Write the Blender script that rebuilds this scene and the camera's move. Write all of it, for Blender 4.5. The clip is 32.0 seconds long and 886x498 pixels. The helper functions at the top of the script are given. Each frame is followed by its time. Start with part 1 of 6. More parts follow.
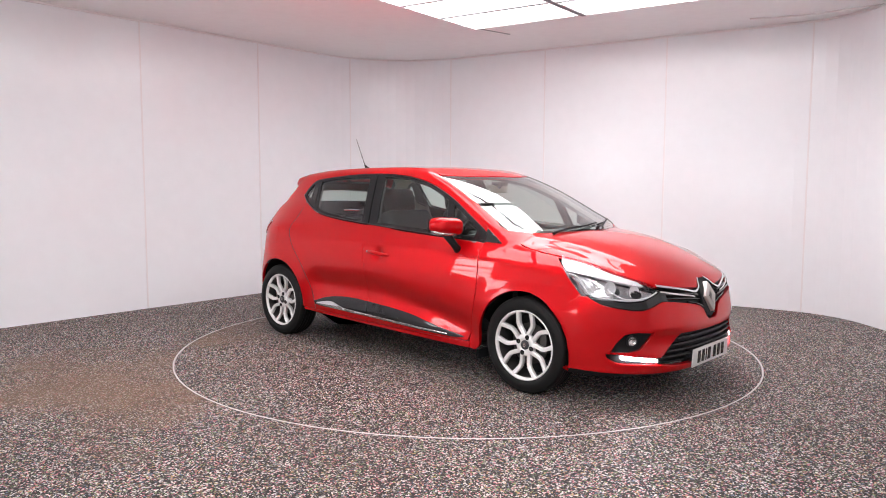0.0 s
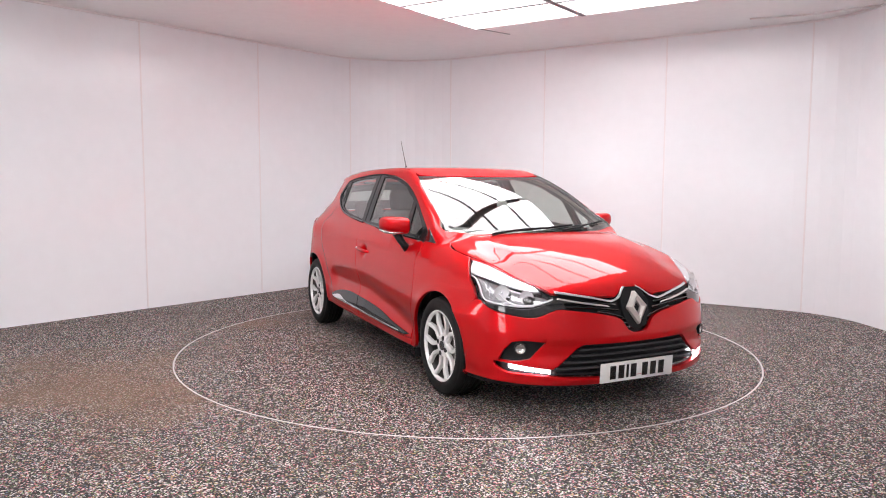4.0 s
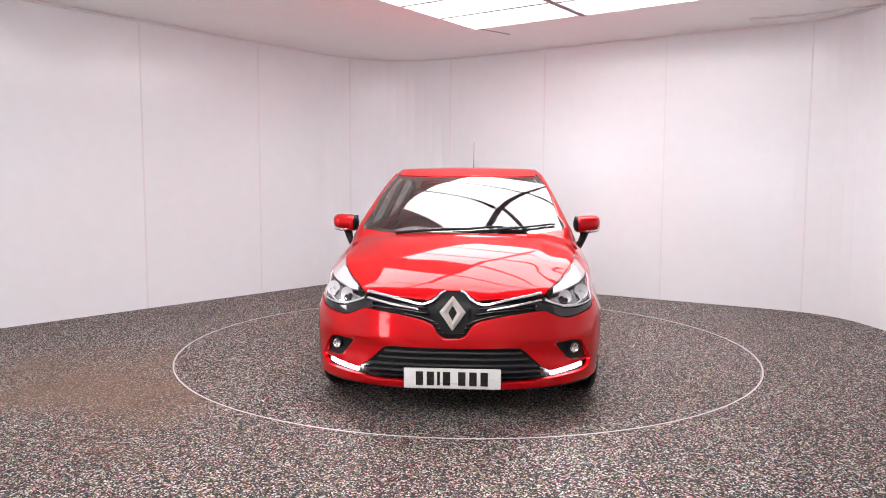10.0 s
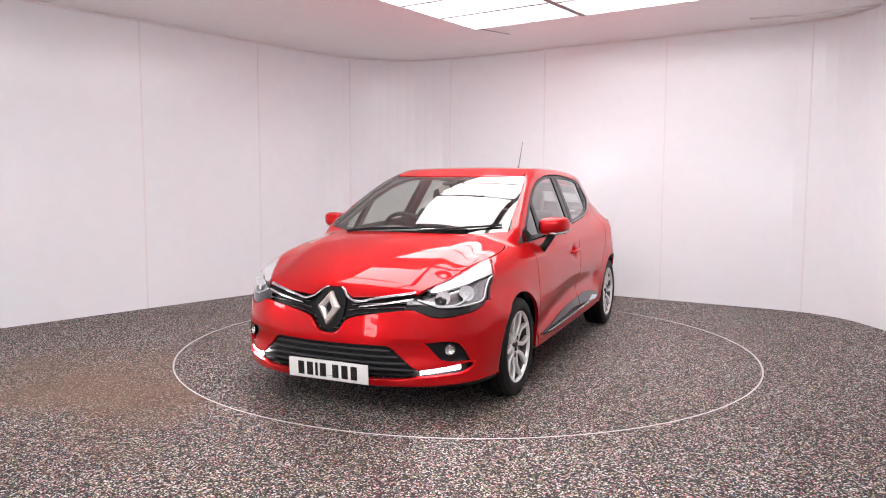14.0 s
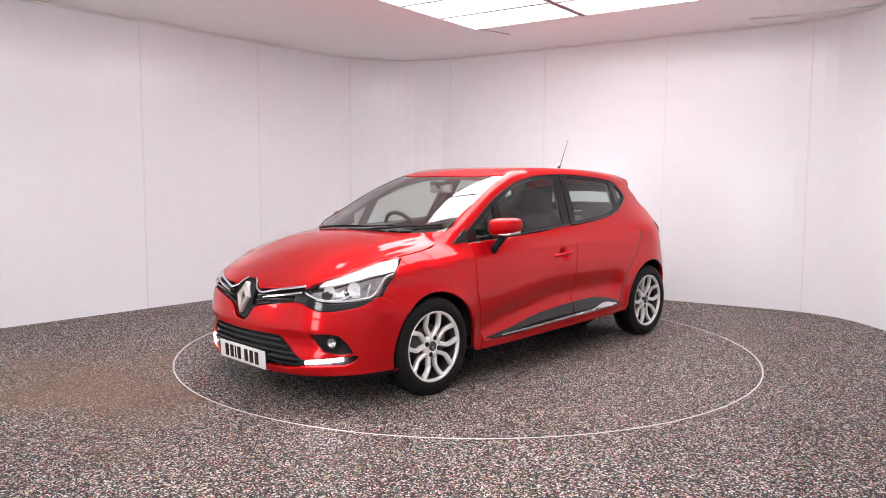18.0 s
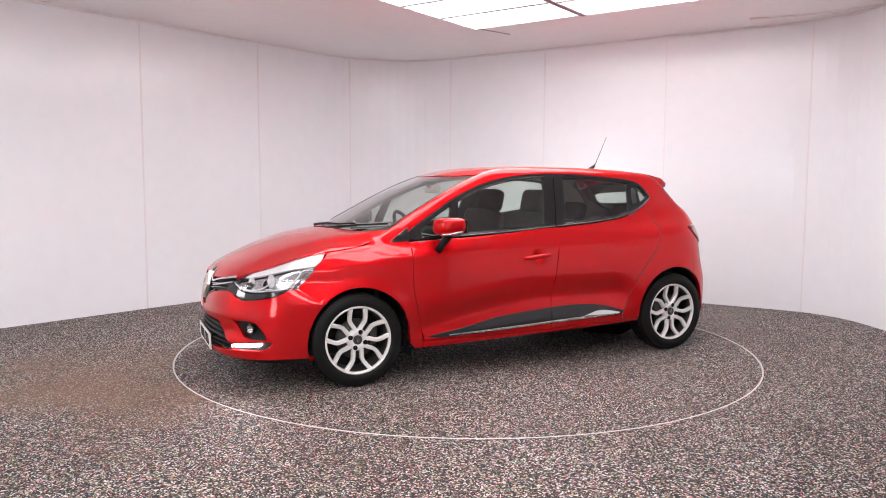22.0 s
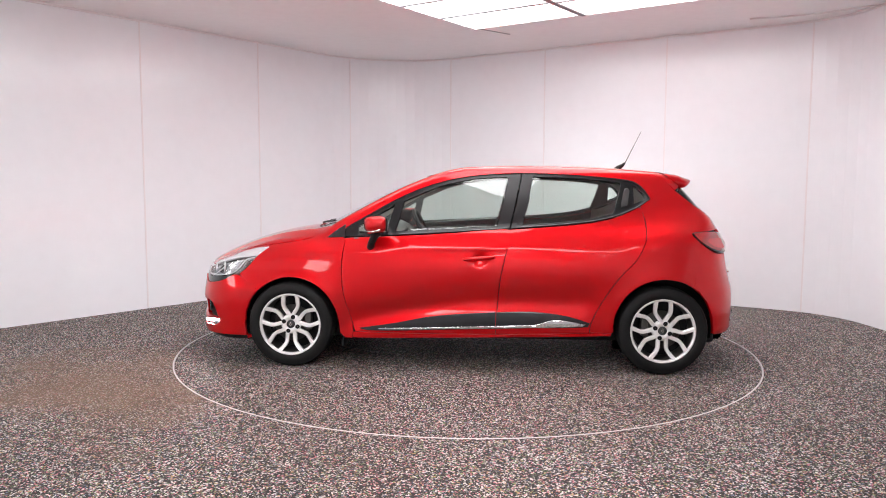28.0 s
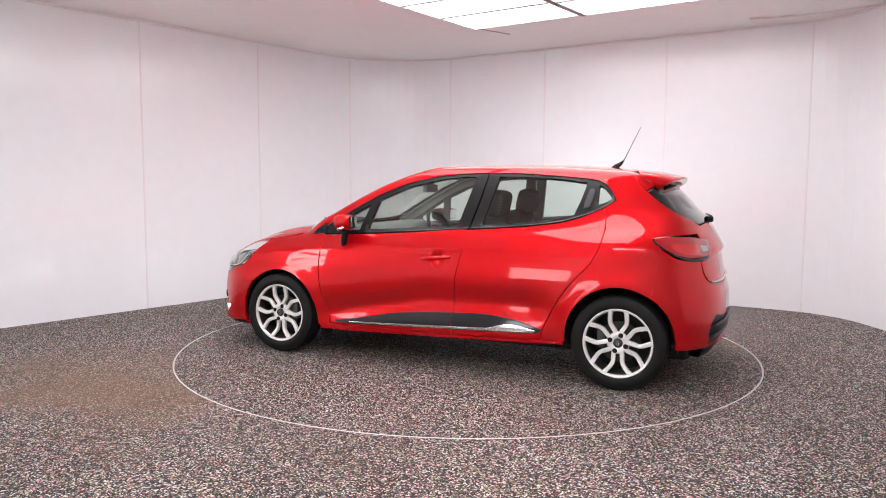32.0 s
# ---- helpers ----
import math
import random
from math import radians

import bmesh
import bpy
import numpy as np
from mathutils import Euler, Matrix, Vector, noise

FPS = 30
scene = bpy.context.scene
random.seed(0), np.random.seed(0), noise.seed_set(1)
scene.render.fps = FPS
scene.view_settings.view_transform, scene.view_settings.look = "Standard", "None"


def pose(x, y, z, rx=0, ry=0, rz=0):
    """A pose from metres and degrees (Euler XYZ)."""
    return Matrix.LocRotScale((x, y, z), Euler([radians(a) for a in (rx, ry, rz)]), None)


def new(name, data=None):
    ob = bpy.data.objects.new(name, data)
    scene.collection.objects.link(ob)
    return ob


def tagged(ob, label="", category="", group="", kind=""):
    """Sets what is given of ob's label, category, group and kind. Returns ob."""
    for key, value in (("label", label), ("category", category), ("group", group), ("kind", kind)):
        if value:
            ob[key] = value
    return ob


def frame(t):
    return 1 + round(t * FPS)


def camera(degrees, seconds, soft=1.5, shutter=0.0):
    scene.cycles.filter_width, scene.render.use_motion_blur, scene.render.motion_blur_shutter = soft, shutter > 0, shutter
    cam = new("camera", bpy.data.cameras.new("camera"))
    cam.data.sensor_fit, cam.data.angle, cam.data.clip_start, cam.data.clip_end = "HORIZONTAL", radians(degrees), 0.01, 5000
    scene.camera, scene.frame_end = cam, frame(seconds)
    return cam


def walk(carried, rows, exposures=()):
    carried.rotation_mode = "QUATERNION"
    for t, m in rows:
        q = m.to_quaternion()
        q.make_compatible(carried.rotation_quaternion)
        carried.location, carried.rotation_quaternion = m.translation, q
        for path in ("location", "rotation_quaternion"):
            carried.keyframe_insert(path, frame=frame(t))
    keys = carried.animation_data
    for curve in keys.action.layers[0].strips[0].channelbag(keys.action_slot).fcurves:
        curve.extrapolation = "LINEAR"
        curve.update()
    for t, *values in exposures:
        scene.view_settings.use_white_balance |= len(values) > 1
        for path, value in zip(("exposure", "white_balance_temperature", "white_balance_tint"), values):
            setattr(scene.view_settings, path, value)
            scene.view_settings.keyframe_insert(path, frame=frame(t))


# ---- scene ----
# The place: a photo booth with a turntable; one red hatchback turns on it.
EYE = (0.0, -5.849, 1.294)
cam = camera(62.74, 32.0, soft=1.0)
YAW, PITCH, ROLL = 1.763, 5.075, 0.2
CAM_POSE = pose(*EYE, 90 - PITCH, 0, YAW) @ pose(0, 0, 0, 0, 0, ROLL)
walk(cam, [(0.0, CAM_POSE), (32.0, CAM_POSE)], exposures=[(0.0, 0.3), (32.0, 0.3)])

CEIL_Z = 2.93
RING_R = 2.229


def car_angle(t):
    """Heading of the car in degrees at t seconds."""
    return -87.394 - 5.1007 * (t - 9) + 0.004255 * (t - 9) ** 2


# ---------------------------------------------------------------- light
world = bpy.data.worlds.new("world")
world.use_nodes = True
world.node_tree.nodes["Background"].inputs[0].default_value = (0.8, 0.8, 0.85, 1)
world.node_tree.nodes["Background"].inputs[1].default_value = 0.0
scene.world = world
LIGHT_POWER = 5.65
DOOR_POWER = 7.0


# ---------------------------------------------------------------- materials
def node_mat(name):
    m = bpy.data.materials.new(name)
    m.use_nodes = True
    nt = m.node_tree
    return m, nt, nt.nodes["Principled BSDF"]


def simple(name, color, rough=0.5, metal=0.0, grain=0.0, scale=60.0, coat=0.0, spec=0.5, bump=0.0):
    """A plain surface with a little grain in colour, roughness and relief."""
    m, nt, b = node_mat(name)
    b.inputs["Roughness"].default_value = rough
    b.inputs["Metallic"].default_value = metal
    b.inputs["Coat Weight"].default_value = coat
    b.inputs["Coat Roughness"].default_value = 0.03
    b.inputs["Specular IOR Level"].default_value = spec
    b.inputs["Base Color"].default_value = (*color, 1)
    if grain > 0:
        tc = nt.nodes.new("ShaderNodeTexCoord")
        n1 = nt.nodes.new("ShaderNodeTexNoise")
        n1.inputs["Scale"].default_value = scale
        n1.inputs["Detail"].default_value = 4
        n2 = nt.nodes.new("ShaderNodeTexNoise")
        n2.inputs["Scale"].default_value = scale * 0.08
        nt.links.new(tc.outputs["Object"], n1.inputs["Vector"])
        nt.links.new(tc.outputs["Object"], n2.inputs["Vector"])
        add = nt.nodes.new("ShaderNodeMath")
        add.operation = "ADD"
        nt.links.new(n1.outputs["Fac"], add.inputs[0])
        nt.links.new(n2.outputs["Fac"], add.inputs[1])
        mp = nt.nodes.new("ShaderNodeMapRange")
        mp.inputs["From Min"].default_value, mp.inputs["From Max"].default_value = 0.6, 1.4
        mp.inputs["To Min"].default_value, mp.inputs["To Max"].default_value = 1 - grain, 1 + grain
        nt.links.new(add.outputs[0], mp.inputs["Value"])
        mul = nt.nodes.new("ShaderNodeMix")
        mul.data_type, mul.blend_type = "RGBA", "MULTIPLY"
        mul.inputs["Factor"].default_value = 1.0
        mul.inputs["A"].default_value = (*color, 1)
        nt.links.new(mp.outputs["Result"], mul.inputs["B"])
        nt.links.new(mul.outputs["Result"], b.inputs["Base Color"])
        mr = nt.nodes.new("ShaderNodeMath")
        mr.operation = "MULTIPLY"
        mr.inputs[1].default_value = rough
        nt.links.new(mp.outputs["Result"], mr.inputs[0])
        nt.links.new(mr.outputs[0], b.inputs["Roughness"])
        if bump > 0:
            bp = nt.nodes.new("ShaderNodeBump")
            bp.inputs["Strength"].default_value = bump
            bp.inputs["Distance"].default_value = 0.002
            nt.links.new(n1.outputs["Fac"], bp.inputs["Height"])
            nt.links.new(bp.outputs["Normal"], b.inputs["Normal"])
    return m


def paint_mat():
    """Red metallic car paint under clear coat."""
    m, nt, b = node_mat("red_metallic_paint")
    tc = nt.nodes.new("ShaderNodeTexCoord")
    v = nt.nodes.new("ShaderNodeTexVoronoi")
    v.inputs["Scale"].default_value = 900
    nt.links.new(tc.outputs["Object"], v.inputs["Vector"])
    n = nt.nodes.new("ShaderNodeTexNoise")
    n.inputs["Scale"].default_value = 2.5
    nt.links.new(tc.outputs["Object"], n.inputs["Vector"])
    mp = nt.nodes.new("ShaderNodeMapRange")
    mp.inputs["To Min"].default_value, mp.inputs["To Max"].default_value = 0.36, 0.42
    nt.links.new(n.outputs["Fac"], mp.inputs["Value"])
    nt.links.new(mp.outputs["Result"], b.inputs["Roughness"])
    r = nt.nodes.new("ShaderNodeValToRGB")
    r.color_ramp.elements[0].color = (0.56, 0.0025, 0.006, 1)
    r.color_ramp.elements[1].color = (0.70, 0.004, 0.009, 1)
    nt.links.new(v.outputs["Color"], r.inputs["Fac"])
    nt.links.new(r.outputs["Color"], b.inputs["Base Color"])
    b.inputs["Metallic"].default_value = 0.65
    b.inputs["Specular IOR Level"].default_value = 0.1
    b.inputs["Coat Weight"].default_value = 1.0
    b.inputs["Coat Roughness"].default_value = 0.015
    b.inputs["Coat IOR"].default_value = 1.42
    b.inputs["Specular Tint"].default_value = (0.85, 0.12, 0.12, 1)
    return m


def floor_mat():
    """Dark flecked safety vinyl: black, grey, white, pink, green and blue chips, with a brown dirt stain."""
    m, nt, b = node_mat("flecked_vinyl")
    tc = nt.nodes.new("ShaderNodeTexCoord")
    v = nt.nodes.new("ShaderNodeTexVoronoi")
    v.inputs["Scale"].default_value = 148
    nt.links.new(tc.outputs["Object"], v.inputs["Vector"])
    sep = nt.nodes.new("ShaderNodeSeparateColor")
    nt.links.new(v.outputs["Color"], sep.inputs["Color"])
    r = nt.nodes.new("ShaderNodeValToRGB")
    r.color_ramp.interpolation = "CONSTANT"
    e = r.color_ramp.elements
    e[0].position, e[0].color = 0.0, (0.005, 0.005, 0.005, 1)
    e[1].position, e[1].color = 0.54, (0.085, 0.080, 0.076, 1)
    for p, c in ((0.64, (0.22, 0.20, 0.185, 1)), (0.70, (0.88, 0.86, 0.85, 1)), (0.83, (0.66, 0.24, 0.30, 1)), (0.90, (0.58, 0.40, 0.18, 1)), (0.93, (0.24, 0.40, 0.17, 1)), (0.97, (0.13, 0.20, 0.32, 1))):
        el = e.new(p)
        el.color = c
    nt.links.new(sep.outputs[0], r.inputs["Fac"])
    n = nt.nodes.new("ShaderNodeTexNoise")
    n.inputs["Scale"].default_value = 1.6
    n.inputs["Detail"].default_value = 6
    n.inputs["Distortion"].default_value = 0.6
    nt.links.new(tc.outputs["Object"], n.inputs["Vector"])
    # the stain lies in a long patch beside the turntable
    sub = nt.nodes.new("ShaderNodeVectorMath")
    sub.operation = "SUBTRACT"
    sub.inputs[1].default_value = (-2.35, -1.25, 0)
    nt.links.new(tc.outputs["Object"], sub.inputs[0])
    scl = nt.nodes.new("ShaderNodeVectorMath")
    scl.operation = "MULTIPLY"
    scl.inputs[1].default_value = (0.62, 0.75, 0)
    nt.links.new(sub.outputs[0], scl.inputs[0])
    ln = nt.nodes.new("ShaderNodeVectorMath")
    ln.operation = "LENGTH"
    nt.links.new(scl.outputs[0], ln.inputs[0])
    sm = nt.nodes.new("ShaderNodeMath")
    sm.operation = "MULTIPLY_ADD"
    sm.inputs[1].default_value, sm.inputs[2].default_value = -0.36, 0.26
    nt.links.new(ln.outputs["Value"], sm.inputs[0])
    mask = nt.nodes.new("ShaderNodeMath")
    mask.operation = "ADD"
    nt.links.new(sm.outputs[0], mask.inputs[0])
    nt.links.new(n.outputs["Fac"], mask.inputs[1])
    mr = nt.nodes.new("ShaderNodeMapRange")
    mr.inputs["From Min"].default_value, mr.inputs["From Max"].default_value = 0.42, 0.78
    mr.inputs["To Min"].default_value, mr.inputs["To Max"].default_value = 0.0, 0.58
    nt.links.new(mask.outputs[0], mr.inputs["Value"])
    dirt = nt.nodes.new("ShaderNodeMix")
    dirt.data_type = "RGBA"
    dirt.inputs["B"].default_value = (0.25, 0.150, 0.092, 1)
    nt.links.new(mr.outputs["Result"], dirt.inputs["Factor"])
    nt.links.new(r.outputs["Color"], dirt.inputs["A"])
    # thin grey-brown dust all over
    n2 = nt.nodes.new("ShaderNodeTexNoise")
    n2.inputs["Scale"].default_value = 0.9
    n2.inputs["Detail"].default_value = 4
    nt.links.new(tc.outputs["Object"], n2.inputs["Vector"])
    dr = nt.nodes.new("ShaderNodeValToRGB")
    dr.color_ramp.elements[0].position, dr.color_ramp.elements[0].color = 0.35, (0.66, 0.62, 0.59, 1)
    dr.color_ramp.elements[1].position, dr.color_ramp.elements[1].color = 0.62, (0.78, 0.77, 0.76, 1)
    nt.links.new(n2.outputs["Fac"], dr.inputs["Fac"])
    mul = nt.nodes.new("ShaderNodeMix")
    mul.data_type, mul.blend_type = "RGBA", "MULTIPLY"
    mul.inputs["Factor"].default_value = 1.0
    nt.links.new(dirt.outputs["Result"], mul.inputs["A"])
    nt.links.new(dr.outputs["Color"], mul.inputs["B"])
    nt.links.new(mul.outputs["Result"], b.inputs["Base Color"])
    b.inputs["Roughness"].default_value = 0.6
    b.inputs["Specular IOR Level"].default_value = 0.3
    bp = nt.nodes.new("ShaderNodeBump")
    bp.inputs["Strength"].default_value = 0.5
    bp.inputs["Distance"].default_value = 0.001
    nt.links.new(sep.outputs[1], bp.inputs["Height"])
    nt.links.new(bp.outputs["Normal"], b.inputs["Normal"])
    return m


def glass_mat(name, tint, rough=0.0, base=0.075, power=3.5):
    """Thin tinted glass: clear straight through, with mirror gloss by angle."""
    m, nt, b = node_mat(name)
    nt.nodes.remove(b)
    out = nt.nodes["Material Output"]
    tr = nt.nodes.new("ShaderNodeBsdfTransparent")
    tr.inputs["Color"].default_value = (*tint, 1)
    gl = nt.nodes.new("ShaderNodeBsdfGlossy")
    gl.inputs["Roughness"].default_value = rough
    gl.inputs["Color"].default_value = (1, 1, 1, 1)
    lw = nt.nodes.new("ShaderNodeLayerWeight")
    lw.inputs["Blend"].default_value = 0.5
    pw = nt.nodes.new("ShaderNodeMath")
    pw.operation = "POWER"
    pw.inputs[1].default_value = power
    nt.links.new(lw.outputs["Facing"], pw.inputs[0])
    fr = nt.nodes.new("ShaderNodeMath")
    fr.operation = "MULTIPLY_ADD"
    fr.inputs[1].default_value, fr.inputs[2].default_value = 1.0 - base, base
    nt.links.new(pw.outputs[0], fr.inputs[0])
    mx = nt.nodes.new("ShaderNodeMixShader")
    nt.links.new(fr.outputs[0], mx.inputs[0])
    nt.links.new(tr.outputs[0], mx.inputs[1])
    nt.links.new(gl.outputs[0], mx.inputs[2])
    nt.links.new(mx.outputs[0], out.inputs["Surface"])
    return m


def glow_mat(name, color, power):
    m, nt, b = node_mat(name)
    b.inputs["Base Color"].default_value = (0.8, 0.8, 0.8, 1)
    b.inputs["Emission Color"].default_value = (*color, 1)
    b.inputs["Emission Strength"].default_value = power
    return m


PAINT = paint_mat()
FLOOR = floor_mat()
WALL = simple("white_wall_panel", (0.915, 0.925, 0.955), 0.19, grain=0.02, scale=8, spec=0.45)
REAR_WALL = simple("grey_wall", (0.38, 0.38, 0.39), 0.6, grain=0.1, scale=8)
CEIL = simple("white_ceiling", (0.95, 0.935, 0.94), 0.6, grain=0.03, scale=10)
STRIP = simple("white_plastic_strip", (0.86, 0.82, 0.83), 0.35)
ALU = simple("brushed_aluminium", (0.62, 0.61, 0.60), 0.4, 0.25, grain=0.05)
BEAM = simple("grey_beam", (0.26, 0.26, 0.27), 0.5, grain=0.05)
GLOW = glow_mat("light_diffuser", (1.0, 0.97, 0.99), LIGHT_POWER)
# stronger glow for the added fill field near the camera
GLOW_FILL = glow_mat("added_fill_diffuser", (1.0, 0.97, 0.99), LIGHT_POWER * 1.6)
BLACK = simple("black_plastic", (0.010, 0.010, 0.011), 0.42, grain=0.1, scale=300, spec=0.2)
GLOSSBLACK = simple("gloss_black", (0.006, 0.006, 0.007), 0.08, coat=0.6)
DARKGREY = simple("dark_grey_trim", (0.035, 0.035, 0.037), 0.42, grain=0.08, scale=300)
INNER = simple("interior_grey", (0.11, 0.115, 0.115), 0.7, grain=0.1, scale=200)
FABRIC = simple("dark_seat_fabric", (0.012, 0.0115, 0.012), 0.9, grain=0.15, scale=60)
HEADLINER = simple("light_headliner", (0.42, 0.41, 0.40), 0.9, grain=0.05, scale=200)
MOULD = simple("gloss_grey_moulding", (0.018, 0.018, 0.020), 0.07, grain=0.05, scale=300)
PILLAR = simple("pale_pillar_trim", (0.46, 0.455, 0.41), 0.8, grain=0.05, scale=200)
RUBBER = simple("tyre_rubber", (0.006, 0.006, 0.006), 0.55, grain=0.15, scale=120, bump=0.2, spec=0.25)
FRAME = simple("satin_black_frame", (0.009, 0.009, 0.010), 0.24, grain=0.08, scale=200, spec=0.35)
ALLOY = simple("silver_alloy", (0.92, 0.91, 0.90), 0.26, 0.35, grain=0.03, scale=200)
BADGE = simple("satin_badge_metal", (0.74, 0.70, 0.66), 0.30, 0.6)
BOWL = simple("silver_lamp_bowl", (0.80, 0.80, 0.81), 0.38, 0.2)
LAMPGREY = simple("grey_lamp_interior", (0.46, 0.46, 0.47), 0.24, 0.85)
REFLECT = simple("bright_lamp_reflector", (0.86, 0.86, 0.87), 0.25, 0.55)
CHROME = simple("chrome", (0.82, 0.82, 0.83), 0.07, 1.0)
SATIN = simple("satin_chrome", (0.70, 0.68, 0.66), 0.22, 1.0)
DARKMETAL = simple("dark_brake_metal", (0.10, 0.095, 0.09), 0.5, 0.8, grain=0.2)
SCREEN = glass_mat("windscreen_glass", (0.86, 0.93, 0.89))
GLASS = glass_mat("side_glass", (0.80, 0.89, 0.845))
TINT = glass_mat("rear_glass", (0.55, 0.62, 0.58), base=0.05, power=5.0)
LENS = glass_mat("clear_lens", (0.96, 0.96, 0.97), base=0.04, power=5.0)
REDLENS = simple("red_lamp_lens", (0.46, 0.006, 0.012), 0.08, coat=1.0)
CLEARGREY = simple("clear_grey_lens", (0.42, 0.40, 0.41), 0.12, coat=1.0)
REDBRIGHT = simple("bright_red_lens", (0.72, 0.012, 0.018), 0.10, coat=1.0)
WHITELENS = simple("white_lamp_lens", (0.72, 0.72, 0.74), 0.12, coat=1.0)
PLATE = simple("white_plate", (0.78, 0.77, 0.75), 0.35)
DRL = glow_mat("running_light", (0.93, 0.96, 1.0), 75.0)


# ---------------------------------------------------------------- mesh helpers
def link_bm(name, bm, material, parent=None, label="", smooth=True):
    me = bpy.data.meshes.new(name)
    bm.to_mesh(me)
    bm.free()
    for m in material if isinstance(material, (list, tuple)) else (material,):
        me.materials.append(m)
    if smooth:
        me.shade_smooth()
    ob = new(name, me)
    if parent is not None:
        ob.parent = parent
    if label:
        ob["label"] = label
    return ob


def part(name, bm, material, parent, label="", smooth=True):
    """One mesh object under a thing or a part."""
    return link_bm(name, bm, material, parent, label, smooth)


def mesh_part(name, verts, faces, material, parent, label="", smooth=False):
    bm = bmesh.new()
    vs = [bm.verts.new(v) for v in verts]
    for f in faces:
        bm.faces.new([vs[i] for i in f])
    return link_bm(name, bm, material, parent, label, smooth)


def add_box(bm, c, s, m=None, bevel=0.0):
    r = bmesh.ops.create_cube(bm, size=1.0)
    mat = Matrix.Translation(c) @ Matrix.Diagonal((*s, 1))
    bmesh.ops.transform(bm, matrix=(m @ mat) if m else mat, verts=r["verts"])
    if bevel > 0:
        es = {e for v in r["verts"] for e in v.link_edges}
        bmesh.ops.bevel(bm, geom=list(es), offset=bevel, segments=3, profile=0.5, affect="EDGES")


def box_part(name, c, s, material, parent=None, label="", bevel=0.0, m=None):
    bm = bmesh.new()
    add_box(bm, c, s, m, bevel)
    return link_bm(name, bm, material, parent, label, smooth=False)


def add_tube(bm, pts, r, seg=8, closed=False, cap=True):
    """A round bar along pts; r is one radius or one a point."""
    pts = [Vector(p) for p in pts]
    n = len(pts)
    rs = r if isinstance(r, (list, tuple)) else [r] * n
    rings, up = [], Vector((0.13, 0.21, 0.97))
    for i, p in enumerate(pts):
        a = pts[(i - 1) % n] if (closed or i) else p
        b = pts[(i + 1) % n] if (closed or i < n - 1) else p
        d = (b - a).normalized()
        s = d.cross(up).normalized()
        u = s.cross(d)
        rings.append([bm.verts.new(p + (s * math.cos(k * 2 * math.pi / seg) + u * math.sin(k * 2 * math.pi / seg)) * rs[i]) for k in range(seg)])
    for i in range(n if closed else n - 1):
        a, b = rings[i], rings[(i + 1) % n]
        for k in range(seg):
            bm.faces.new((a[k], a[(k + 1) % seg], b[(k + 1) % seg], b[k]))
    if cap and not closed:
        bm.faces.new(rings[0][::-1])
        bm.faces.new(rings[-1])


def add_lathe(bm, prof, seg=64, axis="y", centre=(0, 0, 0), closed=True):
    """Turn a profile of (radius, along) round an axis."""
    cx, cy, cz = centre
    rings = []
    for r, h in prof:
        ring = []
        for k in range(seg):
            a = 2 * math.pi * k / seg
            c, s = r * math.cos(a), r * math.sin(a)
            ring.append(bm.verts.new((cx + c, cy + h, cz + s) if axis == "y" else (cx + c, cy + s, cz + h)))
        rings.append(ring)
    m = len(rings)
    for i in range(m if closed else m - 1):
        a, b = rings[i], rings[(i + 1) % m]
        for k in range(seg):
            bm.faces.new((a[k], b[k], b[(k + 1) % seg], a[(k + 1) % seg]))
    bmesh.ops.recalc_face_normals(bm, faces=bm.faces)


# ---------------------------------------------------------------- the room
def rounded(corners, step=0.12):
    """Closed path through (x, y, radius) corners with round turns."""
    out, n = [], len(corners)
    for i in range(n):
        p = Vector(corners[i][:2])
        a = (Vector(corners[i - 1][:2]) - p).normalized()
        b = (Vector(corners[(i + 1) % n][:2]) - p).normalized()
        r = corners[i][2]
        half = math.acos(max(-1, min(1, a.dot(b)))) / 2
        t = r / math.tan(half)
        c = p + (a + b).normalized() * (r / math.sin(half))
        s, e = p + a * t - c, p + b * t - c
        ang = s.angle_signed(e)
        k = max(3, int(abs(ang) * r / step))
        a0 = math.atan2(s.y, s.x)
        for j in range(k + 1):
            th = a0 - ang * j / k
            out.append((c.x + r * math.cos(th), c.y + r * math.sin(th)))
    return out


ROOM = rounded([(-4.78, -0.40, 0.6), (-1.107, 4.336, 1.35), (3.70, 1.525, 0.9), (4.1, -2.9, 1.4), (1.6, -6.5, 1.4), (-2.0, -6.5, 1.4)])


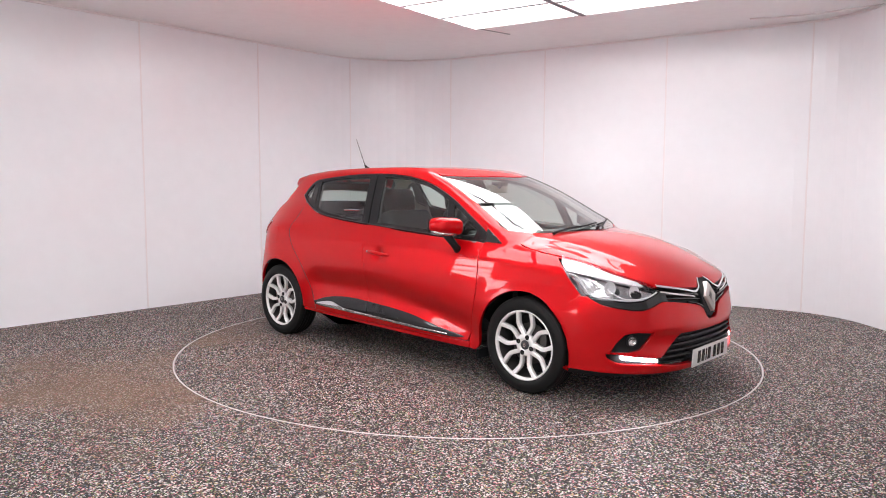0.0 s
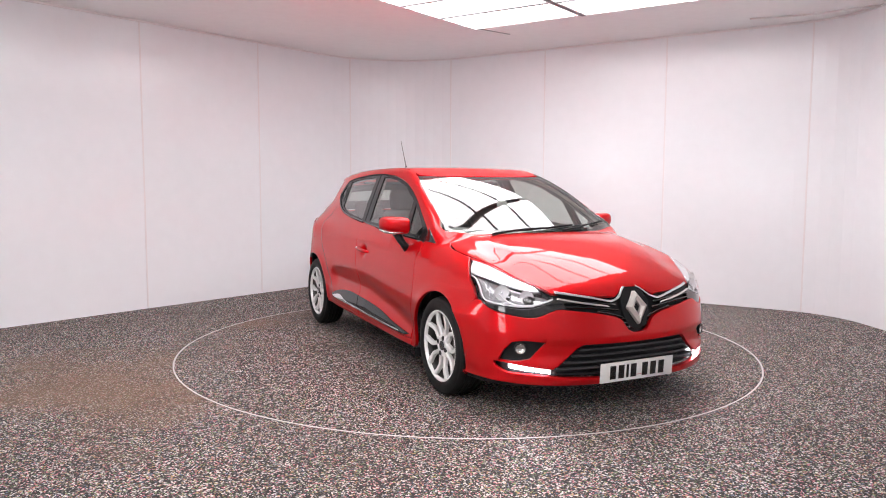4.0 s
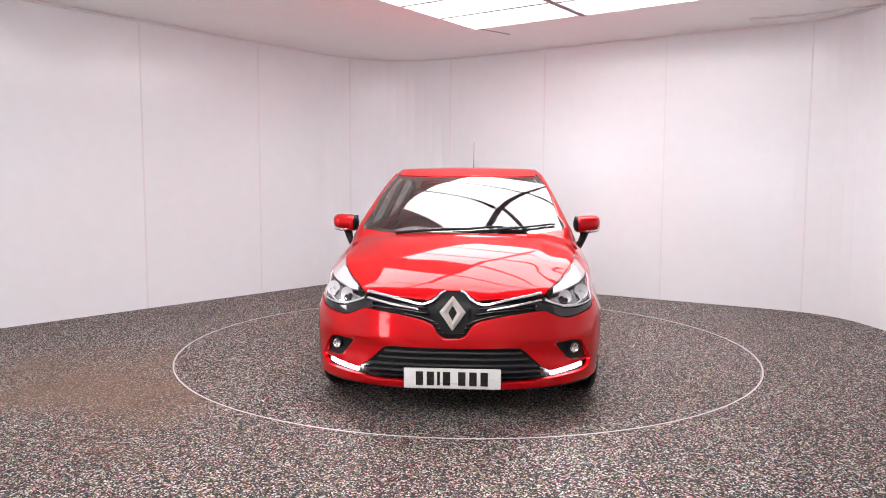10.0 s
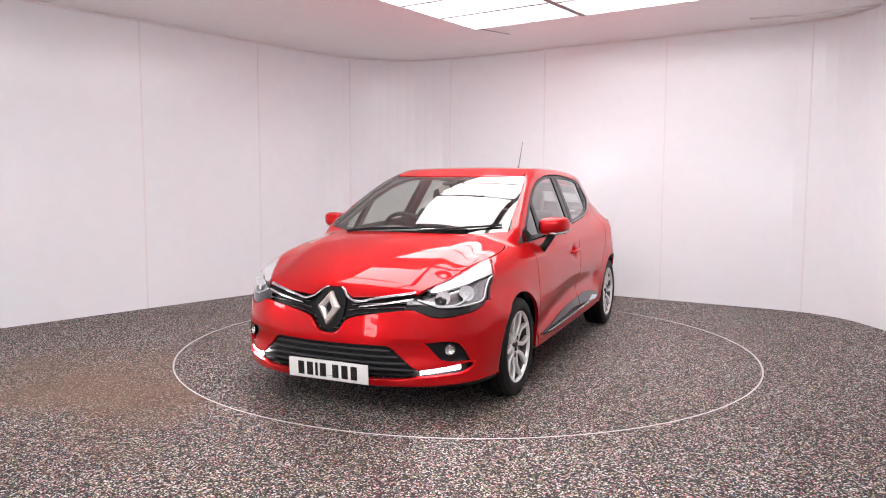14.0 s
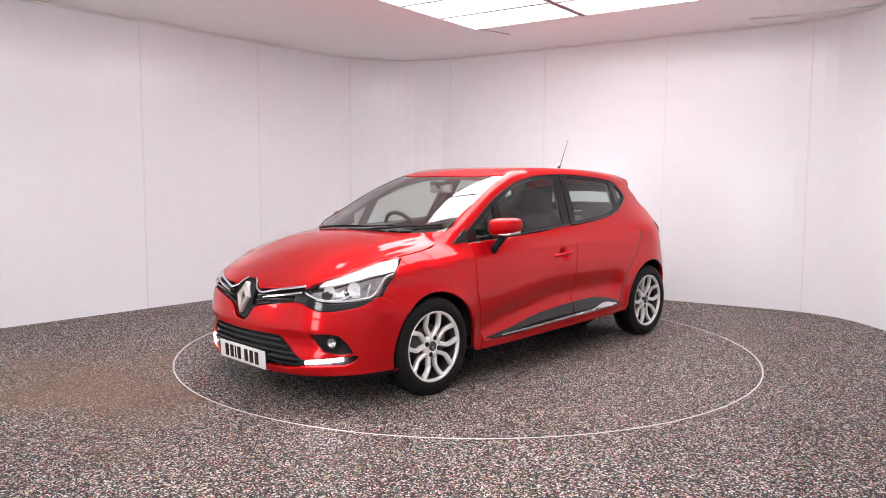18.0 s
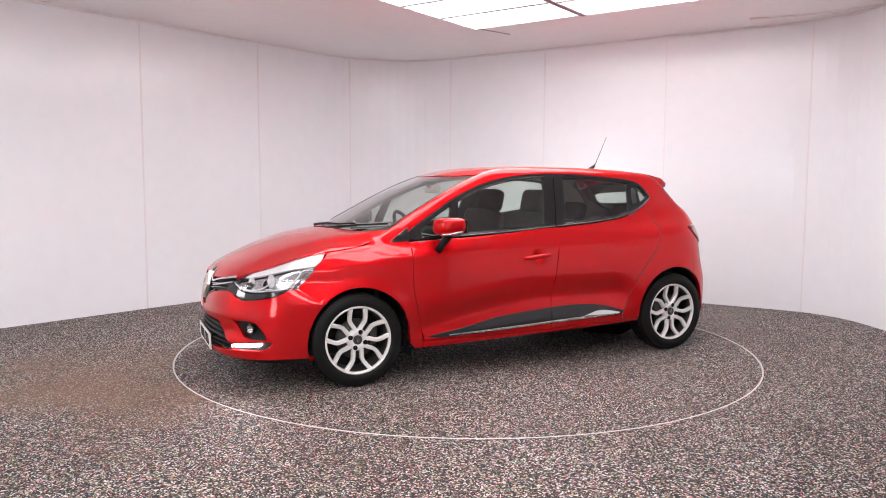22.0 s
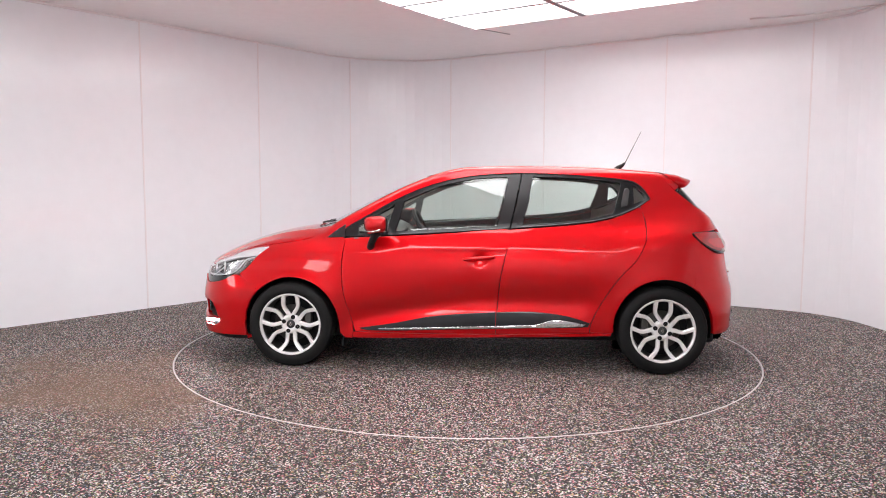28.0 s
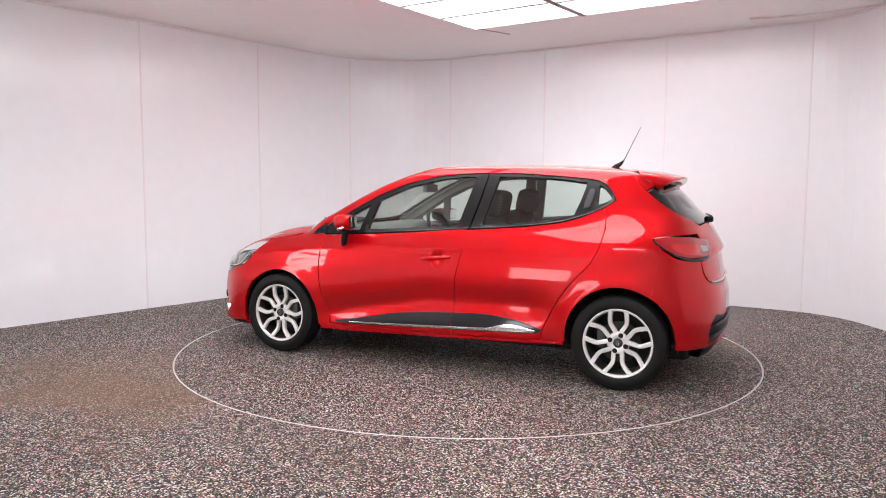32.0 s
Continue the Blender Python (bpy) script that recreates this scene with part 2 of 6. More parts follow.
def walls():
    pts = [Vector(p) for p in ROOM]
    n = len(pts)
    lens = [0.0]
    for i in range(n):
        lens.append(lens[-1] + (pts[(i + 1) % n] - pts[i]).length)
    total = lens[-1]

    def at(s):
        s %= total
        for i in range(n):
            if lens[i] <= s <= lens[i + 1]:
                f = (s - lens[i]) / max(1e-9, lens[i + 1] - lens[i])
                d = (pts[(i + 1) % n] - pts[i]).normalized()
                return pts[i].lerp(pts[(i + 1) % n], f), d
        return pts[0], (pts[1] - pts[0]).normalized()

    def nearest(x, y):
        return min((k * 0.01 for k in range(int(total * 100))), key=lambda s: (at(s)[0] - Vector((x, y))).length)

    seams = sorted(nearest(*p) for p in ((-3.29, 1.52), (-2.43, 2.66), (-1.52, 3.72), (-0.22, 3.75), (0.95, 3.13), (2.21, 2.4), (3.42, 1.62), (4.05, 0.1)))
    s = seams[-1] + 1.35
    while s < seams[0] + total - 1.25:
        seams.append(s)
        s += 1.35
    seams.sort()
    root = tagged(new("wall_curved"), "white wall of tall smooth panels with thin upright joints", "wall", kind="structure")
    for i, a in enumerate(seams):
        b = seams[(i + 1) % len(seams)] + (total if i == len(seams) - 1 else 0)
        k = max(2, int((b - a) / 0.12))
        bm = bmesh.new()
        rows = []
        for j in range(k + 1):
            p, d = at(a + 0.003 + (b - a - 0.006) * j / k)
            out = Vector((-d.y, d.x))
            q = p + out * 0.03
            rows.append([bm.verts.new((p.x, p.y, 0.0)), bm.verts.new((p.x, p.y, CEIL_Z)), bm.verts.new((q.x, q.y, CEIL_Z)), bm.verts.new((q.x, q.y, 0.0))])
        for j in range(k):
            A, B = rows[j], rows[j + 1]
            for e in range(4):
                bm.faces.new((A[e], B[e], B[(e + 1) % 4], A[(e + 1) % 4]))
        bm.faces.new(rows[0])
        bm.faces.new(rows[-1][::-1])
        bmesh.ops.recalc_face_normals(bm, faces=bm.faces)
        mid = at((a + b) / 2)[0]
        dark = mid.y < (-4.3 if mid.x < 0 else -3.3)
        part("panel", bm, REAR_WALL if dark else WALL, root, "grey panel" if dark else "", smooth=False)
        p, d = at(a)
        out = Vector((-d.y, d.x))
        box_part("joint_strip", (0, 0, 0), (0.016, 0.006, CEIL_Z - 0.02), STRIP, root,
                 m=Matrix.Translation((p.x - out.x * 0.001, p.y - out.y * 0.001, CEIL_Z / 2)) @ Matrix.Rotation(math.atan2(d.y, d.x), 4, "Z"), bevel=0.002)
    # thin cover strip under the ceiling
    bm = bmesh.new()
    rows = []
    for p in [at(total * j / 240) for j in range(240)]:
        (c, d) = p
        inn = Vector((d.y, -d.x))
        e = c + inn * 0.012
        rows.append([bm.verts.new((c.x, c.y, CEIL_Z - 0.022)), bm.verts.new((e.x, e.y, CEIL_Z - 0.02)), bm.verts.new((e.x, e.y, CEIL_Z - 0.002)), bm.verts.new((c.x, c.y, CEIL_Z - 0.002))])
    for j in range(240):
        A, B = rows[j], rows[(j + 1) % 240]
        for e in range(4):
            bm.faces.new((A[e], B[e], B[(e + 1) % 4], A[(e + 1) % 4]))
    bmesh.ops.recalc_face_normals(bm, faces=bm.faces)
    tagged(link_bm("trim_ceiling", bm, STRIP, smooth=False), "thin white cover strip between wall and ceiling", "trim", kind="structure")


def floor_and_turntable():
    seg = 160
    bm = bmesh.new()
    inner = [bm.verts.new((math.cos(2 * math.pi * k / seg) * (RING_R + 0.010), math.sin(2 * math.pi * k / seg) * (RING_R + 0.010), 0)) for k in range(seg)]
    outer = [bm.verts.new((math.cos(2 * math.pi * k / seg) * 12, math.sin(2 * math.pi * k / seg) * 12, 0)) for k in range(seg)]
    for k in range(seg):
        bm.faces.new((inner[k], outer[k], outer[(k + 1) % seg], inner[(k + 1) % seg]))
    tagged(link_bm("floor", bm, FLOOR, smooth=False), "dark grey flecked vinyl floor with pale and pink chips", "floor", kind="structure")
    bm = bmesh.new()
    add_lathe(bm, [(RING_R + 0.009, -0.03), (RING_R + 0.009, 0.001), (RING_R + 0.007, 0.002), (RING_R + 0.001, 0.002), (RING_R - 0.001, 0.001), (RING_R - 0.001, -0.03)], seg=160, axis="z")
    tagged(link_bm("turntable_rim", bm, ALU, smooth=False), "thin pale metal ring set in the floor round the turntable", "rim", kind="structure")
    table = tagged(new("turntable"), "round turntable covered in the same dark flecked vinyl", "turntable")
    bm = bmesh.new()
    add_lathe(bm, [(RING_R - 0.004, -0.05), (RING_R - 0.004, -0.002), (RING_R - 0.006, 0.0), (0.02, 0.0)], seg=160, axis="z", closed=False)
    bm.faces.new([v for v in bm.verts if v.co.xy.length < 0.03][:160])
    part("deck", bm, FLOOR, table, smooth=False)
    bm = bmesh.new()
    add_lathe(bm, [(RING_R + 0.05, -0.055), (0.01, -0.055)], seg=64, axis="z", closed=False)
    part("hub_plate", bm, BLACK, table, smooth=False)
    return table


LIGHT_U = Vector((-0.575, -0.818))   # along the lamp rows, towards the camera
LIGHT_V = Vector((0.850, -0.527))
LIGHT_O = Vector((0.09, 1.94))


def ceiling_lights():
    """The ceiling with its luminous fields: rows of diffusers between slim bars and a beam, plus one added fill field
    near the camera.
    """
    bm = bmesh.new()
    c = [bm.verts.new((x * 1.004, y * 1.004, CEIL_Z)) for x, y in ROOM]
    d = [bm.verts.new((x * 1.004, y * 1.004, CEIL_Z + 0.2)) for x, y in ROOM]
    bm.faces.new(c)
    bm.faces.new(d[::-1])
    for i in range(len(c)):
        j = (i + 1) % len(c)
        bm.faces.new((c[i], c[j], d[j], d[i]))
    bmesh.ops.recalc_face_normals(bm, faces=bm.faces)
    tagged(link_bm("ceiling", bm, CEIL, smooth=False), "flat white ceiling round a large luminous panel", "ceiling", kind="structure")

    def field(o, us, v0, v1, glow):
        root = tagged(new("ceiling_light"), "large luminous ceiling panel of white diffusers in a slim frame; the one near the camera is added fill", "ceiling light", "ceiling lights")
        root.location = (o.x, o.y, CEIL_Z)
        z = -0.012
        for a, b in zip(us, us[1:]):
            q = [LIGHT_U * (a + 0.004) + LIGHT_V * v0, LIGHT_U * (b - 0.004) + LIGHT_V * v0, LIGHT_U * (b - 0.004) + LIGHT_V * v1, LIGHT_U * (a + 0.004) + LIGHT_V * v1]
            vs = [(p.x, p.y, z) for p in q] + [(p.x, p.y, z + 0.008) for p in q]
            mesh_part("diffuser", vs, [(0, 1, 2, 3), (7, 6, 5, 4), (0, 4, 5, 1), (1, 5, 6, 2), (2, 6, 7, 3), (3, 7, 4, 0)], glow, root)
        for a in us[1:-1]:
            p = LIGHT_U * a + LIGHT_V * (v0 + v1) / 2
            box_part("glazing_bar", (0, 0, 0), (v1 - v0, 0.038, 0.010), BEAM, root, m=Matrix.Translation((p.x, p.y, z - 0.004)) @ Matrix.Rotation(math.atan2(LIGHT_V.y, LIGHT_V.x), 4, "Z"))
        for a, s in ((us[0], 1), (us[-1], 1)):
            p = LIGHT_U * a + LIGHT_V * (v0 + v1) / 2
            box_part("frame_bar", (0, 0, 0), (v1 - v0 + 0.012, 0.012, 0.016), STRIP, root, m=Matrix.Translation((p.x, p.y, -0.012)) @ Matrix.Rotation(math.atan2(LIGHT_V.y, LIGHT_V.x), 4, "Z"))
        for v in (v0, v1):
            p = LIGHT_U * (us[0] + us[-1]) / 2 + LIGHT_V * v
            box_part("frame_bar", (0, 0, 0), (us[-1] - us[0] + 0.01, 0.012, 0.016), STRIP, root, m=Matrix.Translation((p.x, p.y, -0.012)) @ Matrix.Rotation(math.atan2(LIGHT_U.y, LIGHT_U.x), 4, "Z"))
        return root

    near = [0.0, 0.60, 1.20, 1.74]
    far = [2.30, 2.86, 3.42]
    long = [-0.02, 0.57, 1.14, 1.71, 2.28, 2.85, 3.42]
    field(LIGHT_O, near, 0.0, 1.16, GLOW)
    field(LIGHT_O, far, 0.0, 1.16, GLOW)
    field(LIGHT_O, long, 1.225, 2.62, GLOW)
    # added fill, out of view: brightens the car's front and the near floor
    field(Vector((-1.2, -3.5)), [0.0, 0.5, 1.0, 1.5], 0.0, 3.0, GLOW_FILL)
    beam_p = LIGHT_O + LIGHT_V * 1.193 + LIGHT_U * 1.71
    tagged(box_part("ceiling_beam", (0, 0, 0), (3.5, 0.042, 0.02), BEAM, None, m=Matrix.Translation((beam_p.x, beam_p.y, CEIL_Z - 0.011)) @ Matrix.Rotation(math.atan2(LIGHT_U.y, LIGHT_U.x), 4, "Z")),
           "dark slim beam between two luminous ceiling panels", "beam")


def glazed_door():
    """The bright frosted door in the wall beside the camera, which the paint mirrors."""
    d = tagged(new("door_1"), "white framed door with a bright frosted pane", "door", kind="structure")
    d.matrix_basis = Matrix.Translation((-2.735, -4.885, 0)) @ Matrix.Rotation(math.atan2(0.910, -0.414), 4, "Z")
    pane = simple_glow
    for k in range(7):
        box_part("door_pane", (0, 0.004, 0.34 + 0.21 * k), (0.66, 0.02, 0.165), pane, d)
    for k in range(8):
        box_part("door_bar", (0, 0.004, 0.235 + 0.21 * k), (0.66, 0.024, 0.044), STRIP, d)
    box_part("door_panel", (0, 0.004, 0.133), (0.66, 0.03, 0.155), STRIP, d, bevel=0.004)
    for x in (-0.38, 0.38):
        box_part("door_stile", (x, 0.004, 1.02), (0.10, 0.05, 2.04), STRIP, d, bevel=0.004)
    for z in (0.03, 1.88):
        box_part("door_rail", (0, 0.004, z), (0.66, 0.05, 0.30 if z > 1 else 0.05), STRIP, d, bevel=0.004)


# glow of the added, unseen panel that puts a bright patch on the wing
REFLECTION_GLOW = glow_mat("added_reflection_glow", (0.97, 0.98, 1.0), DOOR_POWER * 1.3)
simple_glow = glow_mat("frosted_daylight_pane", (0.97, 0.98, 1.0), DOOR_POWER)
def added_reflection_panel():
    """A made-up glowing panel with wide slats, beside the turntable and out of the camera's view; added for the paint
    to mirror.
    """
    w = tagged(new("reflection_panel_1"), "added unseen glowing panel with wide white slats, for reflections in the paint", "window", kind="structure")
    w.matrix_basis = Matrix.Translation((-4.073, -1.95, 0)) @ Matrix.Rotation(math.atan2(0.910, -0.414), 4, "Z")
    for k in range(4):
        box_part("pane", (0, 0.004, 0.93 + 0.30 * k), (0.72, 0.02, 0.235), REFLECTION_GLOW, w)
    for k in range(5):
        box_part("slat", (0, 0.004, 0.78 + 0.30 * k), (0.72, 0.03, 0.062), STRIP, w, bevel=0.004)
    for x in (-0.40, 0.40):
        box_part("window_frame", (x, 0.004, 1.38), (0.07, 0.05, 1.40), STRIP, w, bevel=0.004)
    for z in (0.71, 2.05):
        box_part("window_frame", (0, 0.004, z), (0.72, 0.05, 0.07), STRIP, w, bevel=0.004)


def ceiling_details():
    """An open joint beside the lamp and a loose cover strip along the wall."""
    a, b = Vector((0.11, 1.97)), Vector((0.47, 2.27))
    m = (a + b) / 2
    tagged(box_part("ceiling_joint", (0, 0, 0), ((b - a).length, 0.010, 0.006), BEAM, None, m=Matrix.Translation((m.x, m.y, CEIL_Z - 0.002)) @ Matrix.Rotation(math.atan2(b.y - a.y, b.x - a.x), 4, "Z")), "dark open joint in the white ceiling", "joint", kind="structure")
    bm = bmesh.new()
    add_tube(bm, [(2.78, 1.55, CEIL_Z - 0.006), (3.02, 1.46, CEIL_Z - 0.012), (3.26, 1.34, CEIL_Z - 0.016), (3.52, 1.13, CEIL_Z - 0.014), (3.76, 0.98, CEIL_Z - 0.008)], 0.009, 8)
    tagged(link_bm("loose_strip", bm, STRIP), "white cover strip hanging loose under the ceiling", "strip")


walls()
ceiling_details()
glazed_door()
added_reflection_panel()
TABLE = floor_and_turntable()
ceiling_lights()


# ---------------------------------------------------------------- the car's skin
# Car space: x forward, y to its left, z up, origin on the ground midway between the axles.
AXLE_X = 1.2945
HUB_Z = 0.303
ARCH_F = (1.283, 0.302, 0.341)
ARCH_R = (-1.297, 0.320, 0.341)


def curve(xs, ys):
    """A smooth function through a few stations (monotone cubic)."""
    xs, ys = np.array(xs, float), np.array(ys, float)
    h = np.diff(xs)
    d = np.diff(ys) / h
    m = np.empty(len(xs))
    m[0], m[-1] = d[0], d[-1]
    for i in range(1, len(xs) - 1):
        m[i] = 0 if d[i - 1] * d[i] <= 0 else (h[i - 1] + h[i]) * 3 / ((2 * h[i] + h[i - 1]) / d[i - 1] + (h[i] + 2 * h[i - 1]) / d[i])

    x0, x1 = xs[0] - 0.3, xs[-1] + 0.3
    x = np.linspace(x0, x1, 5000)
    xc = np.clip(x, xs[0], xs[-1])
    i = np.clip(np.searchsorted(xs, xc) - 1, 0, len(xs) - 2)
    t = (xc - xs[i]) / h[i]
    v = ys[i] * (1 + 2 * t) * (1 - t) ** 2 + m[i] * h[i] * t * (1 - t) ** 2 + ys[i + 1] * t * t * (3 - 2 * t) + m[i + 1] * h[i] * t * t * (t - 1)
    v = v + np.where(x < xs[0], m[0] * (x - xs[0]), 0) + np.where(x > xs[-1], m[-1] * (x - xs[-1]), 0)

    def f(q):
        return np.interp(q, x, v)

    return f


def poly(xs, ys, degree):
    """A low polynomial near a few stations, so that reflections run smooth; straight on past its ends."""
    p = np.polyfit(xs, ys, degree)
    d = np.polyder(p)
    a, b = xs[0], xs[-1]

    def f(q):
        c = np.clip(q, a, b)
        return np.polyval(p, c) + np.polyval(d, c) * (q - c)

    return f


def smax(a, b, k):
    h = np.maximum(k - np.abs(a - b), 0) / k
    return np.maximum(a, b) + h * h * k / 4


def smin(a, b, k):
    return -smax(-a, -b, k)


side_plan = curve((-1.95, -1.7, -1.3, -0.7, 0.0, 0.7, 1.25, 1.6, 1.9), (0.735, 0.805, 0.862, 0.858, 0.856, 0.858, 0.864, 0.852, 0.83))
side_sect = curve((0.1, 0.2, 0.3, 0.42, 0.55, 0.68, 0.8, 0.88, 0.95, 1.02), (-0.075, -0.04, -0.020, -0.008, 0.0, -0.002, -0.018, -0.040, -0.075, -0.135))
hood_line = curve((0.8, 1.1, 1.3, 1.45, 1.69, 1.88, 2.0, 2.08, 2.14), (1.0, 0.985, 0.966, 0.942, 0.880, 0.809, 0.750, 0.697, 0.630))
nose_sect = curve((0.1, 0.16, 0.22, 0.30, 0.45, 0.56, 0.65, 0.74, 0.85, 1.0), (-0.12, -0.045, -0.004, 0.006, 0.005, -0.010, -0.030, -0.068, -0.13, -0.28))
tail_sect = curve((0.1, 0.2, 0.30, 0.42, 0.54, 0.62, 0.72, 0.85, 0.95, 1.05), (0.15, 0.065, 0.028, 0.012, 0.016, 0.035, 0.060, 0.085, 0.125, 0.18))
hood_drop = curve((1.0, 1.1, 1.45, 1.65, 1.8, 1.95, 2.1), (0.035, 0.042, 0.060, 0.082, 0.116, 0.130, 0.130))
shoulder = curve((-1.9, -1.3, -0.9, -0.63, -0.24, 0.15, 0.55, 0.95), (1.08, 1.12, 1.085, 1.045, 1.012, 0.985, 0.960, 0.945))
roof_line = poly((-1.75, -1.58, -1.43, -1.13, -0.9, -0.47, -0.1, 0.2, 0.6), (1.33, 1.364, 1.388, 1.416, 1.431, 1.445, 1.438, 1.417, 1.355), 4)
screen_line = poly((0.85, 0.97, 1.05, 1.118, 1.213, 1.294, 1.366, 1.42), (1.433, 1.217, 1.067, 0.936, 0.75, 0.566, 0.375, 0.18), 4)
back_line = poly((0.85, 0.95, 1.05, 1.15, 1.25, 1.33, 1.42), (-1.86, -1.80, -1.735, -1.655, -1.565, -1.485, -1.38), 3)


def bump(x, z, cx, cz, rx, rz):
    return np.exp(-((x - cx) / rx) ** 2 - ((z - cz) / rz) ** 2)


def skin(p):
    """Below zero inside the closed body shape, above zero outside."""
    x, a, z = p[..., 0], np.sqrt(p[..., 1] ** 2 + 1e-8), p[..., 2]
    side = side_plan(x) + side_sect(z)
    side = side + 0.006 * bump(x, z, -1.28, 0.72, 0.34, 0.14) + 0.034 * bump(x, z, -1.40, 0.93, 0.38, 0.10)                      # rear haunch
    low_run = np.clip((x + 0.95) / 0.25, 0, 1) * np.clip((1.02 - x) / 0.20, 0, 1)
    low_run = low_run * low_run * (3 - 2 * low_run)
    side = side - 0.034 * low_run * np.exp(-((z - 0.50 + 0.20 * np.clip(x, 0, 1) ** 1.2) / 0.085) ** 2)           # hollow above the sill
    side = side + 0.012 * low_run * np.clip((0.42 - z) / 0.10, 0, 1)
    side = side - 0.010 * bump(x, z, -0.45, 0.90, 0.45, 0.07)
    side = side - 0.030 * bump(x, z, -0.045, 0.783, 0.040, 0.036)                   # bowl behind the handle
    side = side - 0.018 * bump(x, z, -1.60, 0.90, 0.16, 0.13)                      # tucked-in rear corner
    side = side - 0.026 * bump(x, z, -0.85, 1.06, 0.45, 0.12)                      # rolled shoulder over the rear door
    shelf = np.clip(z - 0.752 - 0.065 * np.clip((1.5 - x) / 0.6, 0, 1), 0, 0.3)
    side = side - (np.sqrt(shelf ** 2 + 0.0003) - 0.0173) * 0.66 * np.clip((x - 0.45) / 0.3, 0, 1)     # upward shelf along the wing
    side = side - 0.055 * np.clip(x - 0.55, 0, 1.2) ** 2 * np.clip((z - 0.55) / 0.15, 0, 1)      # the wing draws in towards the lamp
    for cx, cz, r in (ARCH_F, ARCH_R):
        d = np.hypot(x - cx, z - cz) - r
        side = side + 0.010 * np.exp(-(d / 0.05) ** 2)
    crease = np.clip((0.655 - 0.20 * (x - 1.1) - a) / 0.15 + 0.3, 0, 1)                   # raised middle of the bonnet
    fade = np.clip((x - 0.75) / 0.2, 0, 1) * np.clip((2.02 - x) / 0.25, 0, 1)
    ridge = 0.025 - 0.016 * np.clip((x - 1.25) / 0.45, 0, 1)
    raised = (ridge * crease * crease * (3 - 2 * crease) - ridge + 0.005) * fade
    hood = (z - (hood_line(x) + raised - hood_drop(x) * (a / 0.78) ** 2.2)) * 0.95
    top = (z - shoulder(x)) * 0.98
    w = np.clip((x - 0.85) / 0.25, 0, 1)
    w = w * w * (3 - 2 * w)
    hood = hood * w + top * (1 - w)
    plan = 1.30 + 0.825 * np.maximum(1e-4, 1 - (a / 0.885) ** 2.7) ** 0.39
    nose = (x - plan - nose_sect(z)) * 0.9
    rear = -1.35 - 0.56 * np.maximum(1e-4, 1 - (a / 0.880) ** 2.8) ** 0.42
    tail = (rear + tail_sect(z) - x) * 0.9
    low = smax(a - side, hood, 0.055)
    low = smax(low, nose, 0.05)
    low = smax(low, tail, 0.06)
    cab_side = 0.782 - 0.425 * (z - 0.93) - 0.08 * (z - 0.93) ** 2 - 0.020 * ((x + 0.1) / 1.0) ** 2 - 0.8 * np.clip(x - 0.92, 0, 0.4) ** 2 - 0.12 * np.maximum(0, -0.9 - x) ** 2
    cab = (a - cab_side) * 0.9
    roof = z - (roof_line(x) - (0.022 - 0.013 * np.clip((x + 0.4) / 0.6, 0, 1)) * (a / 0.55) ** 2)
    screen = (x - (screen_line(z) - 0.28 * a * a - 2.0 * np.clip(a - 0.5, 0, 1) ** 2 * np.clip((1.02 - z) / 0.12, 0, 1))) * 0.45
    back = ((back_line(z) + 0.30 * a * a) - x) * 0.72
    cab = smax(cab, roof, 0.048)
    cab = smax(cab, screen, 0.028)
    cab = smax(cab, back, 0.05)
    cab = smax(cab, 0.86 - z, 0.02)
    f = smin(low, cab, 0.045 - 0.030 * np.clip((x - 0.80) / 0.2, 0, 1))
    return smax(f, 0.17 - z, 0.02)


def skin_normal(p):
    e = 6e-4
    g = np.stack([(skin(p + np.eye(3)[i] * e) - skin(p - np.eye(3)[i] * e)) for i in range(3)], -1)
    return g / np.maximum(1e-12, np.linalg.norm(g, axis=-1, keepdims=True))


PROJ_C = 1.05


def cast_start(uv, mode):
    u, v = uv[:, 0], uv[:, 1]
    z0, o1 = np.zeros_like(u), np.ones_like(u)
    if mode == "y":
        return np.stack([u, 1.15 * o1, v], 1), np.stack([z0, -o1, z0], 1), 1.14
    if mode == "z":
        return np.stack([u, v, 1.7 * o1], 1), np.stack([z0, z0, -o1], 1), 1.4
    if mode == "x":
        return np.stack([2.5 * o1, u, v], 1), np.stack([-o1, z0, z0], 1), 2.4
    if mode == "r":
        return np.stack([-2.4 * o1, u, v], 1), np.stack([o1, z0, z0], 1), 2.2
    if mode == "c":   # u: degrees from straight ahead, round an upright axis behind the nose
        a = np.radians(u)
        d = np.stack([np.cos(a), np.sin(a), z0], 1)
        return np.stack([PROJ_C * o1, z0, v], 1) + d * 1.5, -d, 1.45
    if mode == "d":   # the same round an axis before the tail
        a = np.radians(u)
        d = np.stack([-np.cos(a), np.sin(a), z0], 1)
        return np.stack([-PROJ_C * o1, z0, v], 1) + d * 1.5, -d, 1.45


